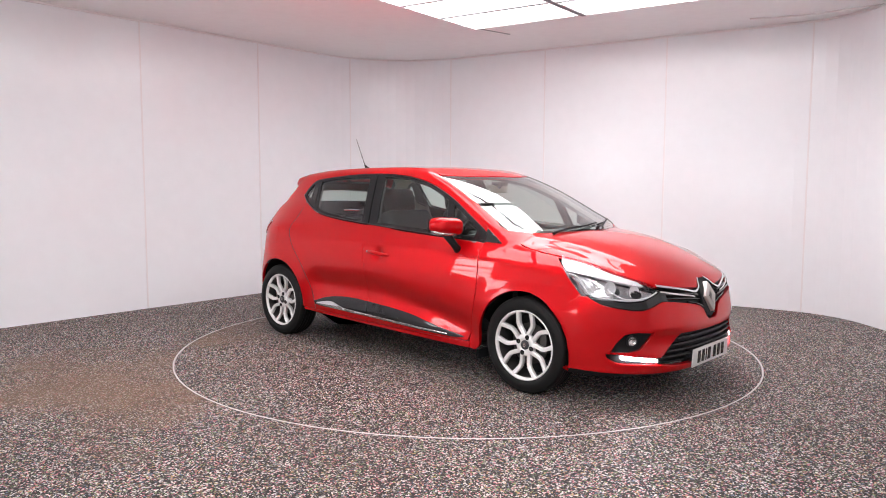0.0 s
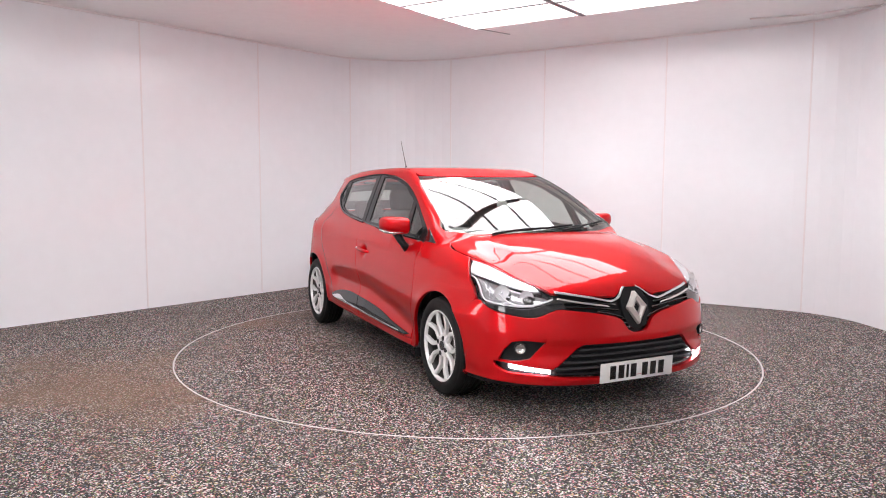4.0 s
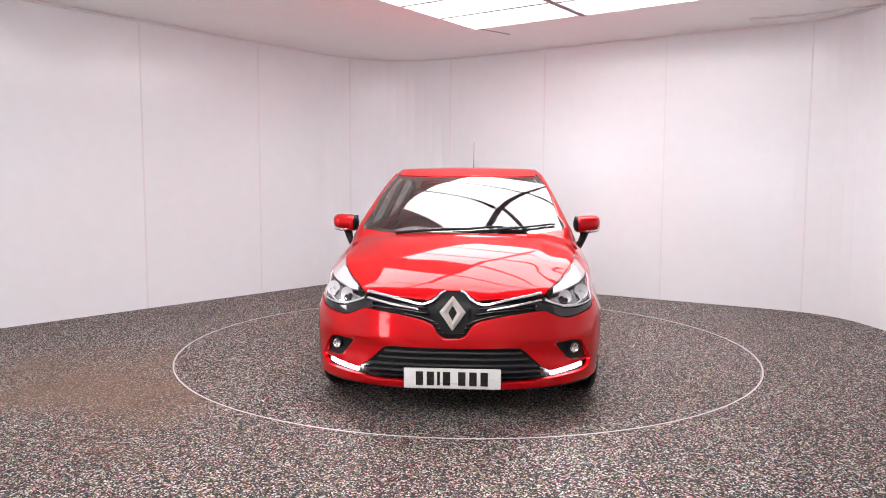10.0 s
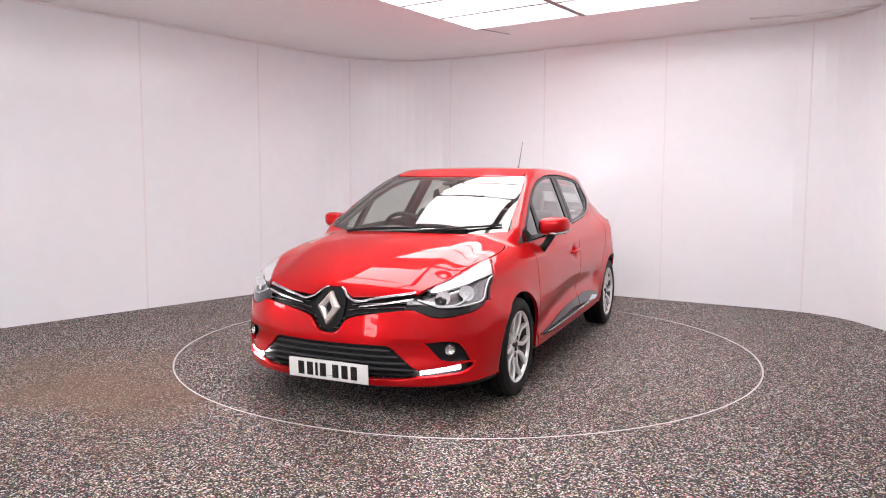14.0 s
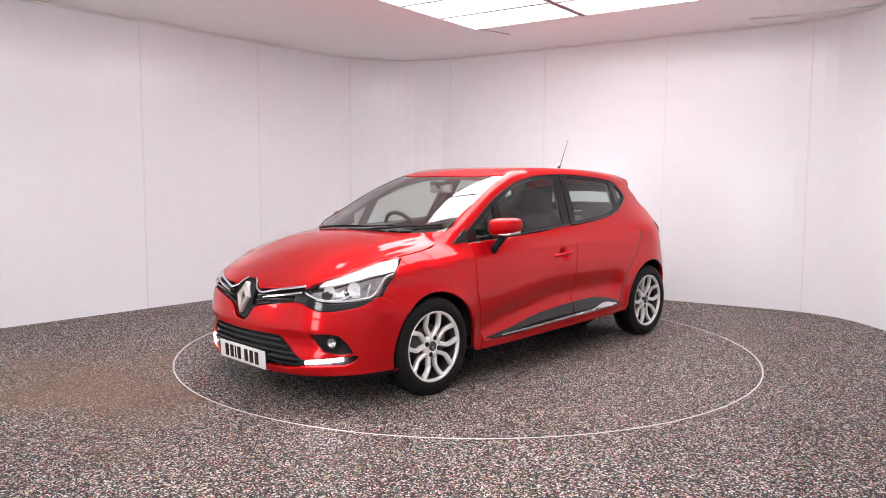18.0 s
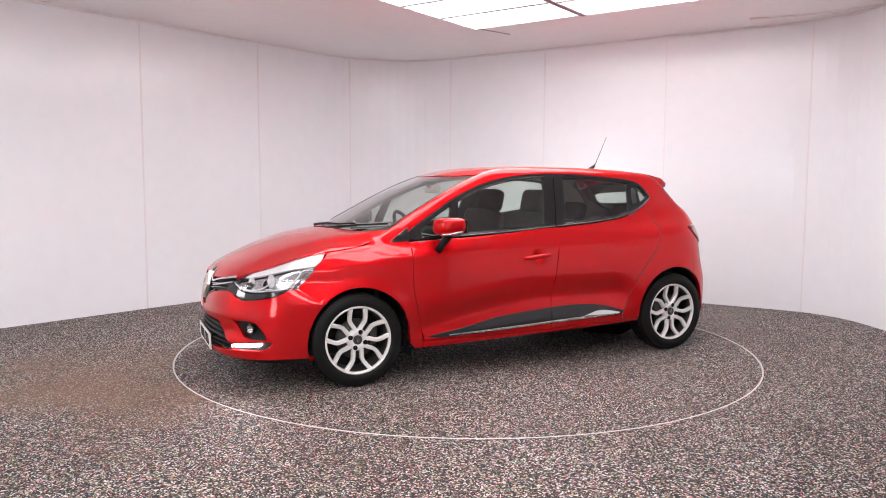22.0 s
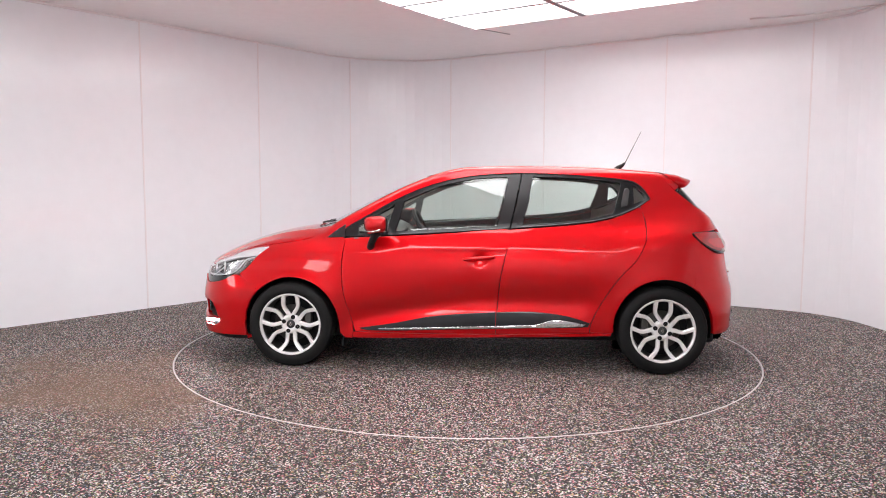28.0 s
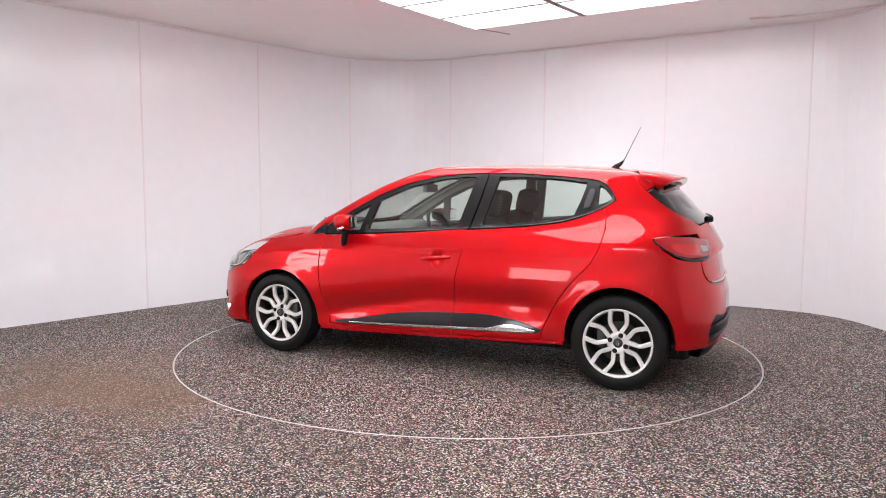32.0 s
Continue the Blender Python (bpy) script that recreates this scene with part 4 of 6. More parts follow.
def front_end():
    # bumper with its air intake, lamp wells and lip
    rear_edge = to_round(round_arch(ARCH_F, 0, (44, 30, 15, 0, -10, -18)))
    half_top = BUMPER_TOP + [(rear_edge[0][0], 0.556)]
    low = [(0.0, 0.196), (14.8, 0.196), (22.5, 0.196), (33.8, 0.203), (45.5, 0.214), (58.0, 0.218), rear_edge[-1]]
    fb = outline(both(half_top), rear_edge, both(low)[::-1], [(-u, z) for u, z in rear_edge[::-1]], step=1.0)
    intake_h = [(0.0, 0.420), (7.0, 0.421), (16.6, 0.423), (19.8, 0.412), (23.4, 0.352), (25.9, 0.312), (27.6, 0.292)]
    slot_h = [(27.6, 0.292), (34, 0.304), (40.8, 0.320), (44.7, 0.323)]
    slot_b = [(44.7, 0.323), (44.3, 0.300), (42.2, 0.276), (40.3, 0.264)]
    under_h = [(40.3, 0.264), (34, 0.258), (28.0, 0.250), (22.1, 0.238), (10.0, 0.233), (0.0, 0.232)]
    neg = lambda q: [(-u, v) for u, v in q[::-1]]
    intake = outline(both(intake_h), slot_h, slot_b, both(under_h[::-1])[::-1], neg(slot_b), neg(slot_h), step=1.0)
    well = outline([(29.7, 0.439), (35.6, 0.447), (39.1, 0.436)], [(39.1, 0.436), (41.9, 0.380), (43.2, 0.333)], [(43.2, 0.333), (38.2, 0.331), (34.2, 0.345)], [(34.2, 0.345), (29.7, 0.439)], step=1.0)
    holes = [intake, well, neg(well)]

    def relief(p):
        u = np.degrees(np.arctan2(np.abs(p[:, 1]), p[:, 0] - PROJ_C))
        z = p[:, 2]
        step_in = 1 / (1 + np.exp((z - 0.437) / 0.004))
        return -0.016 * step_in * np.exp(-((u - 27) / 9.0) ** 4) * np.clip((z - 0.30) / 0.06, 0, 1) + 0.006 * np.exp(-((z - 0.218) / 0.018) ** 2)

    bumper = panel("front_bumper", "c", fb, (PAINT, BLACK), CAR, holes=holes, solid=True, depth=0.022, unit=0.018, step=0.02, relief=relief)
    lip = outline(both([(0.0, 0.192), (22.5, 0.192), (45.5, 0.210), (66.0, 0.214)]), [(66.0, 0.214), (66.0, 0.176)], both([(0.0, 0.172), (45, 0.172), (66.0, 0.176)])[::-1], [(-66.0, 0.176), (-66.0, 0.214)], step=1.0)
    panel("lip", "c", lip, BLACK, bumper, depth=0.03, unit=0.018, lift=-0.012, label="matt black lower lip")
    big = outline(both([(0.0, 0.430), (19.8, 0.428), (30.0, 0.300), (46.0, 0.328)]), [(46.0, 0.328), (45.5, 0.255)], both([(0.0, 0.225), (28.0, 0.240), (45.5, 0.255)])[::-1], [(-45.5, 0.255), (-46.0, 0.328)], step=1.2)
    panel("intake_backing", "c", big, BLACK, bumper, depth=0.004, unit=0.018, lift=-0.045, step=0.03)
    for k, z in enumerate((0.392, 0.358, 0.322, 0.288, 0.256)):
        e = float(np.interp(z, (0.25, 0.29, 0.352, 0.41), (26.5, 26.3, 22.2, 18.8)))
        slat = outline([(-e, z - 0.004), (0, z - 0.004), (e, z - 0.004)], [(e, z - 0.004), (e, z + 0.005)], [(e, z + 0.005), (0, z + 0.005), (-e, z + 0.005)], [(-e, z + 0.005), (-e, z - 0.004)], step=1.0)
        panel("slat", "c", slat, DARKGREY if k < 4 else BLACK, bumper, depth=0.028, unit=0.018, lift=-0.014 - 0.002 * (k == 4), edge=0.002, step=0.02)
    wells = [panel("fog_well", "c", w, BLACK, bumper, depth=0.004, unit=0.018, lift=-0.030, step=0.03, edge=0) for w in (inset(well, -0.3), neg(inset(well, -0.3)))]
    for sg in (1, -1):
        run = new("running_light")
        run.parent = bumper
        run["label"] = "glowing white daytime running light of eight cells"
        for k in range(8):
            u0, u1 = 28.4 + 1.52 * k, 28.4 + 1.52 * k + 1.1
            up, lo = (lambda u: 0.282 + (u - 28.4) * 0.0023), (lambda u: 0.265 + (u - 28.4) * 0.0022)
            cell = outline([(u0, lo(u0)), (u1, lo(u1))], [(u1, lo(u1)), (u1, up(u1))], [(u1, up(u1)), (u0, up(u0))], [(u0, up(u0)), (u0, lo(u0))], step=0.7)
            panel("light_cell", "c", cell if sg > 0 else neg(cell), DRL, run, depth=0.012, unit=0.018, lift=-0.008, edge=0, step=0.02)
    for s in (1, -1):
        c = cast([(37.0 * s, 0.398)], "c")[0]
        n = skin_normal(np.array([c]))[0]
        m = Matrix.Translation(Vector(c) - Vector(n) * 0.022) @ Vector((n[0] * 0.9 + 0.3, n[1] * 0.75, 0)).normalized().to_track_quat("Y", "Z").to_matrix().to_4x4()
        bm = bmesh.new()
        add_lathe(bm, [(0.034, 0.0), (0.034, 0.016), (0.031, 0.019), (0.028, 0.016), (0.028, 0.0)], seg=32)
        bmesh.ops.transform(bm, matrix=m, verts=bm.verts)
        fog = part("fog_lamp", bm, BLACK, bumper)
        bm = bmesh.new()
        add_lathe(bm, [(0.0275, 0.014), (0.02, 0.006), (0.008, 0.001), (0.001, 0.0)], seg=24, closed=False)
        bmesh.ops.transform(bm, matrix=m, verts=bm.verts)
        part("reflector", bm, SATIN, fog)
        bm = bmesh.new()
        add_lathe(bm, [(0.0285, 0.013), (0.020, 0.018), (0.010, 0.020), (0.001, 0.0205)], seg=24, closed=False)
        bmesh.ops.transform(bm, matrix=m, verts=bm.verts)
        part("lens", bm, LENS, fog)
    # grille band between the headlamps
    grille = tagged(new("grille"), "gloss black grille band with chrome strips")
    grille.parent = CAR
    band = outline(both([(0.0, 0.735), (4.6, 0.716), (7.6, 0.695), (16.8, 0.712), (28.0, 0.735)]), [(28.0, 0.735), (29.5, 0.640), (33.0, 0.57)], both([(0.0, 0.46), (4.2, 0.49), (7.0, 0.55), (16.0, 0.585), (33.0, 0.57)])[::-1], [(-33.0, 0.57), (-29.5, 0.640), (-28.0, 0.735)], step=1.0)
    panel("backing", "c", band, BLACK, grille, depth=0.004, unit=0.018, lift=-0.030, step=0.025)
    strip = outline(LAMP_LOW[::-1][0:1] + [(30.1, 0.646), (33.4, 0.624), (37.5, 0.618), (40.8, 0.623), (47.4, 0.638), (51.7, 0.649)], [(51.7, 0.649), (49.0, 0.630), (45.7, 0.608), (40.8, 0.588), (35.2, 0.575), (32.0, 0.580), (29.6, 0.596), (26.6, 0.615), (24.0, 0.618)], [(24.0, 0.618), (24.6, 0.665)], step=0.8)
    for q in (strip, neg(strip)):
        panel("lamp_surround", "c", q, GLOSSBLACK, grille, depth=0.02, unit=0.018, lift=-0.006, step=0.02)
    for k, (u0, z0, u1, z1) in enumerate(((7.5, 0.630, 26.0, 0.652), (6.6, 0.600, 25.5, 0.630), (4.8, 0.555, 14.0, 0.596))):
        for s in (1, -1):
            pts = [cast([(s * (u0 + (u1 - u0) * i / 10), z0 + (z1 - z0) * i / 10 + 0.006 * math.sin(math.pi * i / 10))], "c")[0] for i in range(11)]
            bm = bmesh.new()
            add_tube(bm, [Vector(p) + Vector((-0.014, 0, 0)) for p in pts], 0.0065, 8)
            part("slat", bm, GLOSSBLACK, grille)
    for z in (0.500, 0.525, 0.550):
        bm = bmesh.new()
        e = float(np.interp(z, (0.48, 0.56), (3.0, 6.0)))
        add_tube(bm, [Vector(cast([(e * (i / 5 - 1), z)], "c")[0]) + Vector((-0.014, 0, 0)) for i in range(11)], 0.006, 8)
        part("slat", bm, GLOSSBLACK, grille)
    chrome = outline([(2.6, 0.724), (4.2, 0.708), (6.2, 0.676), (8.6, 0.660), (10.4, 0.660), (16.9, 0.684), (27.2, 0.713)], [(27.2, 0.713), (27.3, 0.702)], [(27.3, 0.702), (16.9, 0.673), (10.2, 0.648), (8.2, 0.650), (5.6, 0.670), (3.8, 0.702), (2.3, 0.717)], [(2.3, 0.717), (2.6, 0.724)], step=0.6)
    for q in (chrome, neg(chrome)):
        panel("chrome_strip", "c", q, CHROME, grille, depth=0.015, unit=0.018, lift=0.001, edge=0.002, step=0.015, label="bright chrome strip")
    fine = outline([(10.6, 0.632), (18, 0.654), (26.4, 0.681)], [(26.4, 0.681), (26.5, 0.672)], [(26.5, 0.672), (18, 0.643), (9.8, 0.621)], [(9.8, 0.621), (10.6, 0.632)], step=0.6)
    for q in (fine, neg(fine)):
        panel("chrome_strip", "c", q, SATIN, grille, depth=0.012, unit=0.018, lift=-0.004, edge=0.002, step=0.015)
    # the badge: a hollow diamond with folded faces
    badge = new("badge")
    badge.parent = CAR
    badge["label"] = "large satin chrome hollow diamond badge"
    badge.matrix_local = pose(2.108, 0, 0.608, 0, -16, 0)
    bm = bmesh.new()
    ring = lambda w, h, x: [bm.verts.new((x, 0, h)), bm.verts.new((x, w, h * 0.06)), bm.verts.new((x, 0, -h)), bm.verts.new((x, -w, h * 0.06))]
    o, mid, i, b0, b1 = ring(0.071, 0.094, 0.004), ring(0.047, 0.068, 0.017), ring(0.024, 0.042, 0.006), ring(0.072, 0.095, -0.03), ring(0.024, 0.042, -0.03)
    for k in range(4):
        j = (k + 1) % 4
        for A, B in ((b0, o), (o, mid), (mid, i), (i, b1)):
            bm.faces.new((A[k], A[j], B[j], B[k]))
    bmesh.ops.recalc_face_normals(bm, faces=bm.faces)
    part("diamond", bm, BADGE, badge, smooth=False)
    frame_o = outline([(0.0, 0.738), (2.2, 0.735), (3.8, 0.712)], [(3.8, 0.712), (5.3, 0.640), (4.9, 0.575), (3.0, 0.505)], [(3.0, 0.505), (0.0, 0.49), (-3.0, 0.505)], [(-3.0, 0.505), (-4.9, 0.575), (-5.3, 0.640), (-3.8, 0.712)], [(-3.8, 0.712), (-2.2, 0.735), (0.0, 0.738)], step=0.4)
    panel("surround", "c", frame_o, BLACK, badge.parent, depth=0.03, unit=0.018, lift=-0.008, step=0.02)
    # number plate
    plate = new("number_plate")
    plate.parent = CAR
    plate.matrix_local = pose(2.128, 0, 0.256, 0, 3, 0)
    plate["label"] = "white front number plate with seven black characters"
    bm = bmesh.new()
    add_box(bm, (-0.004, 0, 0), (0.008, 0.522, 0.112), bevel=0.003)
    part("plate_panel", bm, PLATE, plate)
    for k, y in enumerate((-0.176, -0.117, -0.073, -0.030, 0.052, 0.112, 0.172)):
        bm = bmesh.new()
        w = 0.016 if k == 2 else 0.040
        add_box(bm, (0.001, y, 0.0), (0.003, w, 0.076), bevel=0.0006)
        part("character_bar", bm, GLOSSBLACK, plate)
    for y in (-0.215, 0.215):
        bm = bmesh.new()
        add_lathe(bm, [(0.005, -0.001), (0.005, 0.002), (0.001, 0.003)], seg=12, closed=False)
        bmesh.ops.transform(bm, matrix=Matrix.Translation((0.0, y, 0)) @ Matrix.Rotation(radians(-90), 4, "Z"), verts=bm.verts)
        part("screw", bm, PLATE, plate)
    box_part("plate_mount", (2.085, 0, 0.256), (0.07, 0.50, 0.095), BLACK, CAR)


def headlamps():
    for s in (1, -1):
        mir = (lambda q: [(s * u, v) for u, v in (q if s > 0 else q[::-1])])
        lamp = new("headlamp")
        lamp.parent = CAR
        lamp["label"] = "clear headlamp with chrome reflectors and a white light guide"
        full = outline(LAMP_TOP, LAMP_BACK, LAMP_LOW, step=0.9)
        ln = panel("lens", "c", mir(full), LENS, lamp, depth=0.02, unit=0.018, lift=0.0015, edge=0.002, step=0.02)
        ln.visible_shadow = False
        panel("housing", "c", mir(inset(full, -0.04)), LAMPGREY, lamp, depth=0.004, unit=0.018, lift=-0.055, edge=0, step=0.02)
        # bright indicator reflector along the top, widest at its rear
        crest = LAMP_TOP[-1]
        up = outline([(31.5, 0.712)] + [(u - 0.3, z - 0.004) for u, z in LAMP_TOP[2:]], [(crest[0] - 0.3, crest[1] - 0.004), (58.4, 0.815), (57.0, 0.786)], [(57.0, 0.786), (52.5, 0.778), (48.0, 0.768), (43.0, 0.750), (38.0, 0.730), (34.0, 0.714)], step=0.8)
        panel("bezel", "c", mir(up), REFLECT, lamp, depth=0.012, unit=0.018, lift=-0.010, edge=0.002, step=0.012, relief=lambda p: 0.0007 * np.sin(p[:, 2] * 700), label="ribbed chrome indicator bezel")
        low = outline([(28.0, 0.672), (31.0, 0.690), (36.0, 0.712), (40.0, 0.730), (46, 0.752), (52, 0.768), (56.0, 0.770)], [(56.0, 0.770), (53.5, 0.72), (51.2, 0.664)], [(51.2, 0.664), (47.0, 0.652), (40.8, 0.638), (37.5, 0.633), (33.4, 0.640), (30.4, 0.656)], step=0.8)
        bowl_c = ((34.8, 0.676, 0.036), (42.2, 0.694, 0.040))
        holes = [[(u + r / 0.0175 * math.cos(a * math.pi / 12), z + r * math.sin(a * math.pi / 12)) for a in range(24)] for u, z, r in bowl_c]
        panel("bezel", "c", mir(low), LAMPGREY, lamp, holes=[mir(h) for h in holes], depth=0.012, unit=0.018, lift=-0.026, edge=0.002, step=0.015)
        fin = outline([(48.6, 0.758), (55.4, 0.770)], [(55.4, 0.770), (53.2, 0.72), (51.0, 0.664)], [(51.0, 0.664), (47.2, 0.654)], [(47.2, 0.654), (48.0, 0.70), (48.6, 0.758)], step=0.8)
        panel("side_fin", "c", mir(fin), LAMPGREY, lamp, depth=0.01, unit=0.018, lift=-0.018, edge=0.002, step=0.02)
        for u, z, r in bowl_c:
            c = Vector(cast([(u * s, z)], "c")[0])
            m = Matrix.Translation(c + Vector((-0.030, -0.008 * s, 0))) @ Vector((1, 0.35 * s, 0.1)).normalized().to_track_quat("Y", "Z").to_matrix().to_4x4()
            bm = bmesh.new()
            add_lathe(bm, [(r + 0.003, 0.004), (r * 0.92, 0.000), (r * 0.7, -0.005), (r * 0.35, -0.008), (0.002, -0.009)], seg=28, closed=False)
            bmesh.ops.transform(bm, matrix=m, verts=bm.verts)
            bowl = part("reflector", bm, BOWL, lamp)
            bm = bmesh.new()
            add_lathe(bm, [(0.007, -0.009), (0.007, -0.001), (0.005, 0.002), (0.001, 0.004)], seg=16, closed=False)
            bmesh.ops.transform(bm, matrix=m, verts=bm.verts)
            part("bulb", bm, WHITELENS, bowl)
        path = [(27.7, 0.676), (29.8, 0.659), (32.4, 0.642), (36.0, 0.636), (39.0, 0.640), (41.0, 0.655), (42.6, 0.676), (44.0, 0.694)]
        path2 = [(33.0, 0.634), (37.5, 0.630), (41.0, 0.634), (45.0, 0.643), (48.6, 0.655), (50.6, 0.69), (52.2, 0.730), (53.8, 0.762), (56.4, 0.774)]
        for k, pth in enumerate((path, path2)):
            pth = spline(pth, 0.7) + [pth[-1]]
            pts = cast([(u * s, z) for u, z in pth], "c")
            nn = skin_normal(pts)
            bm = bmesh.new()
            add_tube(bm, [Vector(p - n * 0.010) for p, n in zip(pts, nn)], 0.0048, 8)
            part("light_guide", bm, WHITELENS, lamp, "white light guide strip")


def rear_end():
    neg = lambda q: [(-u, v) for u, v in q[::-1]]
    arch = to_round(round_arch(ARCH_R, 0, (124, 135, 150, 165, 180, 186)), "d")
    top = [(0.0, 0.648), (9.5, 0.650), (27.4, 0.662), (35.6, 0.692), (38.6, 0.750), (39.5, 0.816)]
    under_lamp = [(39.5, 0.816), (45, 0.822), (51.0, 0.836), (55.0, 0.866), (58.3, 0.904)]
    fr = to_round([(-1.521, 0.84), (-1.501, 0.76), (-1.486, 0.615)], "d")
    low = [(0.0, 0.272), (30, 0.274), (50, 0.276), arch[-1]]
    rb = outline(both(top), under_lamp, [under_lamp[-1]] + fr, arch, both(low)[::-1], neg(arch), neg([under_lamp[-1]] + fr), neg(under_lamp), step=1.0)
    dif = outline(both([(0.0, 0.44), (22, 0.455), (31.5, 0.475)]), [(31.5, 0.475), (35.5, 0.42), (37.0, 0.36), (36.5, 0.30)], both([(0.0, 0.27), (36.5, 0.30)])[::-1], neg([(31.5, 0.475), (35.5, 0.42), (37.0, 0.36), (36.5, 0.30)]), step=1.0)
    bumper = panel("rear_bumper", "d", rb, (PAINT, BLACK), CAR, holes=[dif], solid=True, depth=0.02, unit=0.016, step=0.022, relief=lambda p: 0.010 * np.exp(-((p[:, 2] - 0.30) / 0.03) ** 2))
    panel("diffuser", "d", inset(dif, -0.5), BLACK, bumper, depth=0.01, unit=0.016, lift=-0.020, step=0.03, label="black plastic diffuser")
    for z in (0.335, 0.405):
        bm = bmesh.new()
        pts = cast([(-34 + 68 * i / 24, z) for i in range(25)], "d")
        add_tube(bm, [Vector(p) + Vector((0.004, 0, 0)) for p in pts], 0.010, 8)
        part("diffuser_rib", bm, DARKGREY, bumper)
    gate_h = [(0.0, 0.654), (9.5, 0.656), (27.4, 0.668), (35.2, 0.697), (38.0, 0.750), (39.0, 0.818)]
    gate_s = [(39.0, 0.818), (36.6, 0.822), (35.8, 0.9), (36.3, 0.962)]
    gate_u = [(36.3, 0.962), (37.5, 0.985), (38.0, 1.0)]
    glass_low = [(0.0, 1.045), (20, 1.040), (30.0, 1.032), (38.0, 1.03)]
    gate = outline(both(gate_h), gate_s, gate_u, both(glass_low)[::-1], neg(gate_u), neg(gate_s), step=1.0)
    tg = panel("tailgate", "d", gate, (PAINT, BLACK), CAR, solid=True, depth=0.02, unit=0.015, step=0.025)
    rg = outline([(-0.50, 1.042), (0.0, 1.052), (0.50, 1.042)], [(0.50, 1.042), (0.568, 1.070), (0.598, 1.150), (0.572, 1.252)], [(0.572, 1.252), (0.45, 1.30), (0.0, 1.325), (-0.45, 1.30), (-0.572, 1.252)], [(-0.572, 1.252), (-0.598, 1.150), (-0.568, 1.070), (-0.50, 1.042)], step=0.025)
    rw = panel("rear_window", "r", rg, TINT, tg, depth=0.006, lift=-0.002, edge=0.003, step=0.03, label="rear window with a black border")
    rw.visible_shadow = False
    panel("window_border", "r", rg, GLOSSBLACK, rw, holes=[inset(rg, 0.085)], depth=0.002, lift=-0.0055, edge=0, drop=0, step=0.04)
    # chrome tailgate strip and wiper
    bm = bmesh.new()
    pts = cast([(-33 + 66 * i / 24, 0.672 + 0.00002 * (i - 12) ** 4 * 0.02) for i in range(25)], "d")
    add_tube(bm, [Vector(p) + Vector((-0.003, 0, 0)) for p in pts], 0.008, 8)
    part("chrome_strip", bm, SATIN, tg)
    a = cast([(0.0, 1.06), (-0.16, 1.075), (-0.34, 1.085)], "r")
    bm = bmesh.new()
    add_tube(bm, [Vector(a[0]) + Vector((-0.03, 0, 0.0)), Vector(a[1]) + Vector((-0.03, 0, 0)), Vector(a[2]) + Vector((-0.012, 0, 0))], [0.011, 0.008, 0.006], 8)
    part("rear_wiper", bm, BLACK, tg)
    bm = bmesh.new()
    add_lathe(bm, [(0.021, -0.02), (0.021, 0.022), (0.015, 0.027), (0.001, 0.028)], seg=20, closed=False)
    bmesh.ops.transform(bm, matrix=Matrix.Translation(Vector(a[0]) + Vector((-0.01, 0, 0))) @ Matrix.Rotation(radians(115), 4, "Z"), verts=bm.verts)
    part("wiper_pivot", bm, BLACK, tg)
    # roof spoiler over the rear window
    bm = bmesh.new()
    rows = []
    for k in range(29):
        y = -0.515 + 1.03 * k / 28
        e = (y / 0.515) ** 2
        zr = edge_height(-1.316, min(abs(y), 0.47)) - max(0, abs(y) - 0.47) * 0.5
        tip = (-1.588 + 0.045 * e + 0.05 * e ** 5, y * 0.985, 1.352 - 0.034 * e - 0.02 * e ** 6)
        f = (-1.316 - 0.045 * e ** 4, y, zr)
        mid = (-1.45, y, (f[2] + tip[2]) / 2 + 0.010)
        low = (tip[0] + 0.008, y * 0.98, tip[2] - 0.020)
        inn = (-1.44 + 0.02 * e, y * 0.96, 1.300 - 0.03 * e)
        rows.append([bm.verts.new(p) for p in (f, mid, tip, low, inn)])
    for A, B in zip(rows, rows[1:]):
        for i in range(4):
            bm.faces.new((A[i], A[i + 1], B[i + 1], B[i]))
    for r in (rows[0], rows[-1]):
        bm.faces.new(r)
    bmesh.ops.recalc_face_normals(bm, faces=bm.faces)
    es = [e for e in bm.edges if e.verts[0] in [r[2] for r in rows] and e.verts[1] in [r[2] for r in rows]]
    bmesh.ops.bevel(bm, geom=es, offset=0.007, segments=3, profile=0.5, affect="EDGES")
    sp = part("roof_spoiler", bm, PAINT, CAR)
    fl = outline([(-1.313, UPPER[-1][1] - 0.002), (-1.347, 1.316), (-1.408, 1.260)], [(-1.408, 1.260), (-1.45, 1.292), (-1.50, 1.330)], [(-1.50, 1.330), (-1.40, 1.352), (-1.313, UPPER[-1][1] - 0.002)])
    panel("spoiler_flank", "y", fl, PAINT, (sp, sp), mirror=True, depth=0.02, step=0.02)
    box_part("spoiler_underside", (-1.475, 0, 1.306), (0.11, 0.62, 0.022), BLACK, sp, bevel=0.008)
    box_part("brake_light", (-1.545, 0, 1.325), (0.012, 0.24, 0.014), REDLENS, sp)
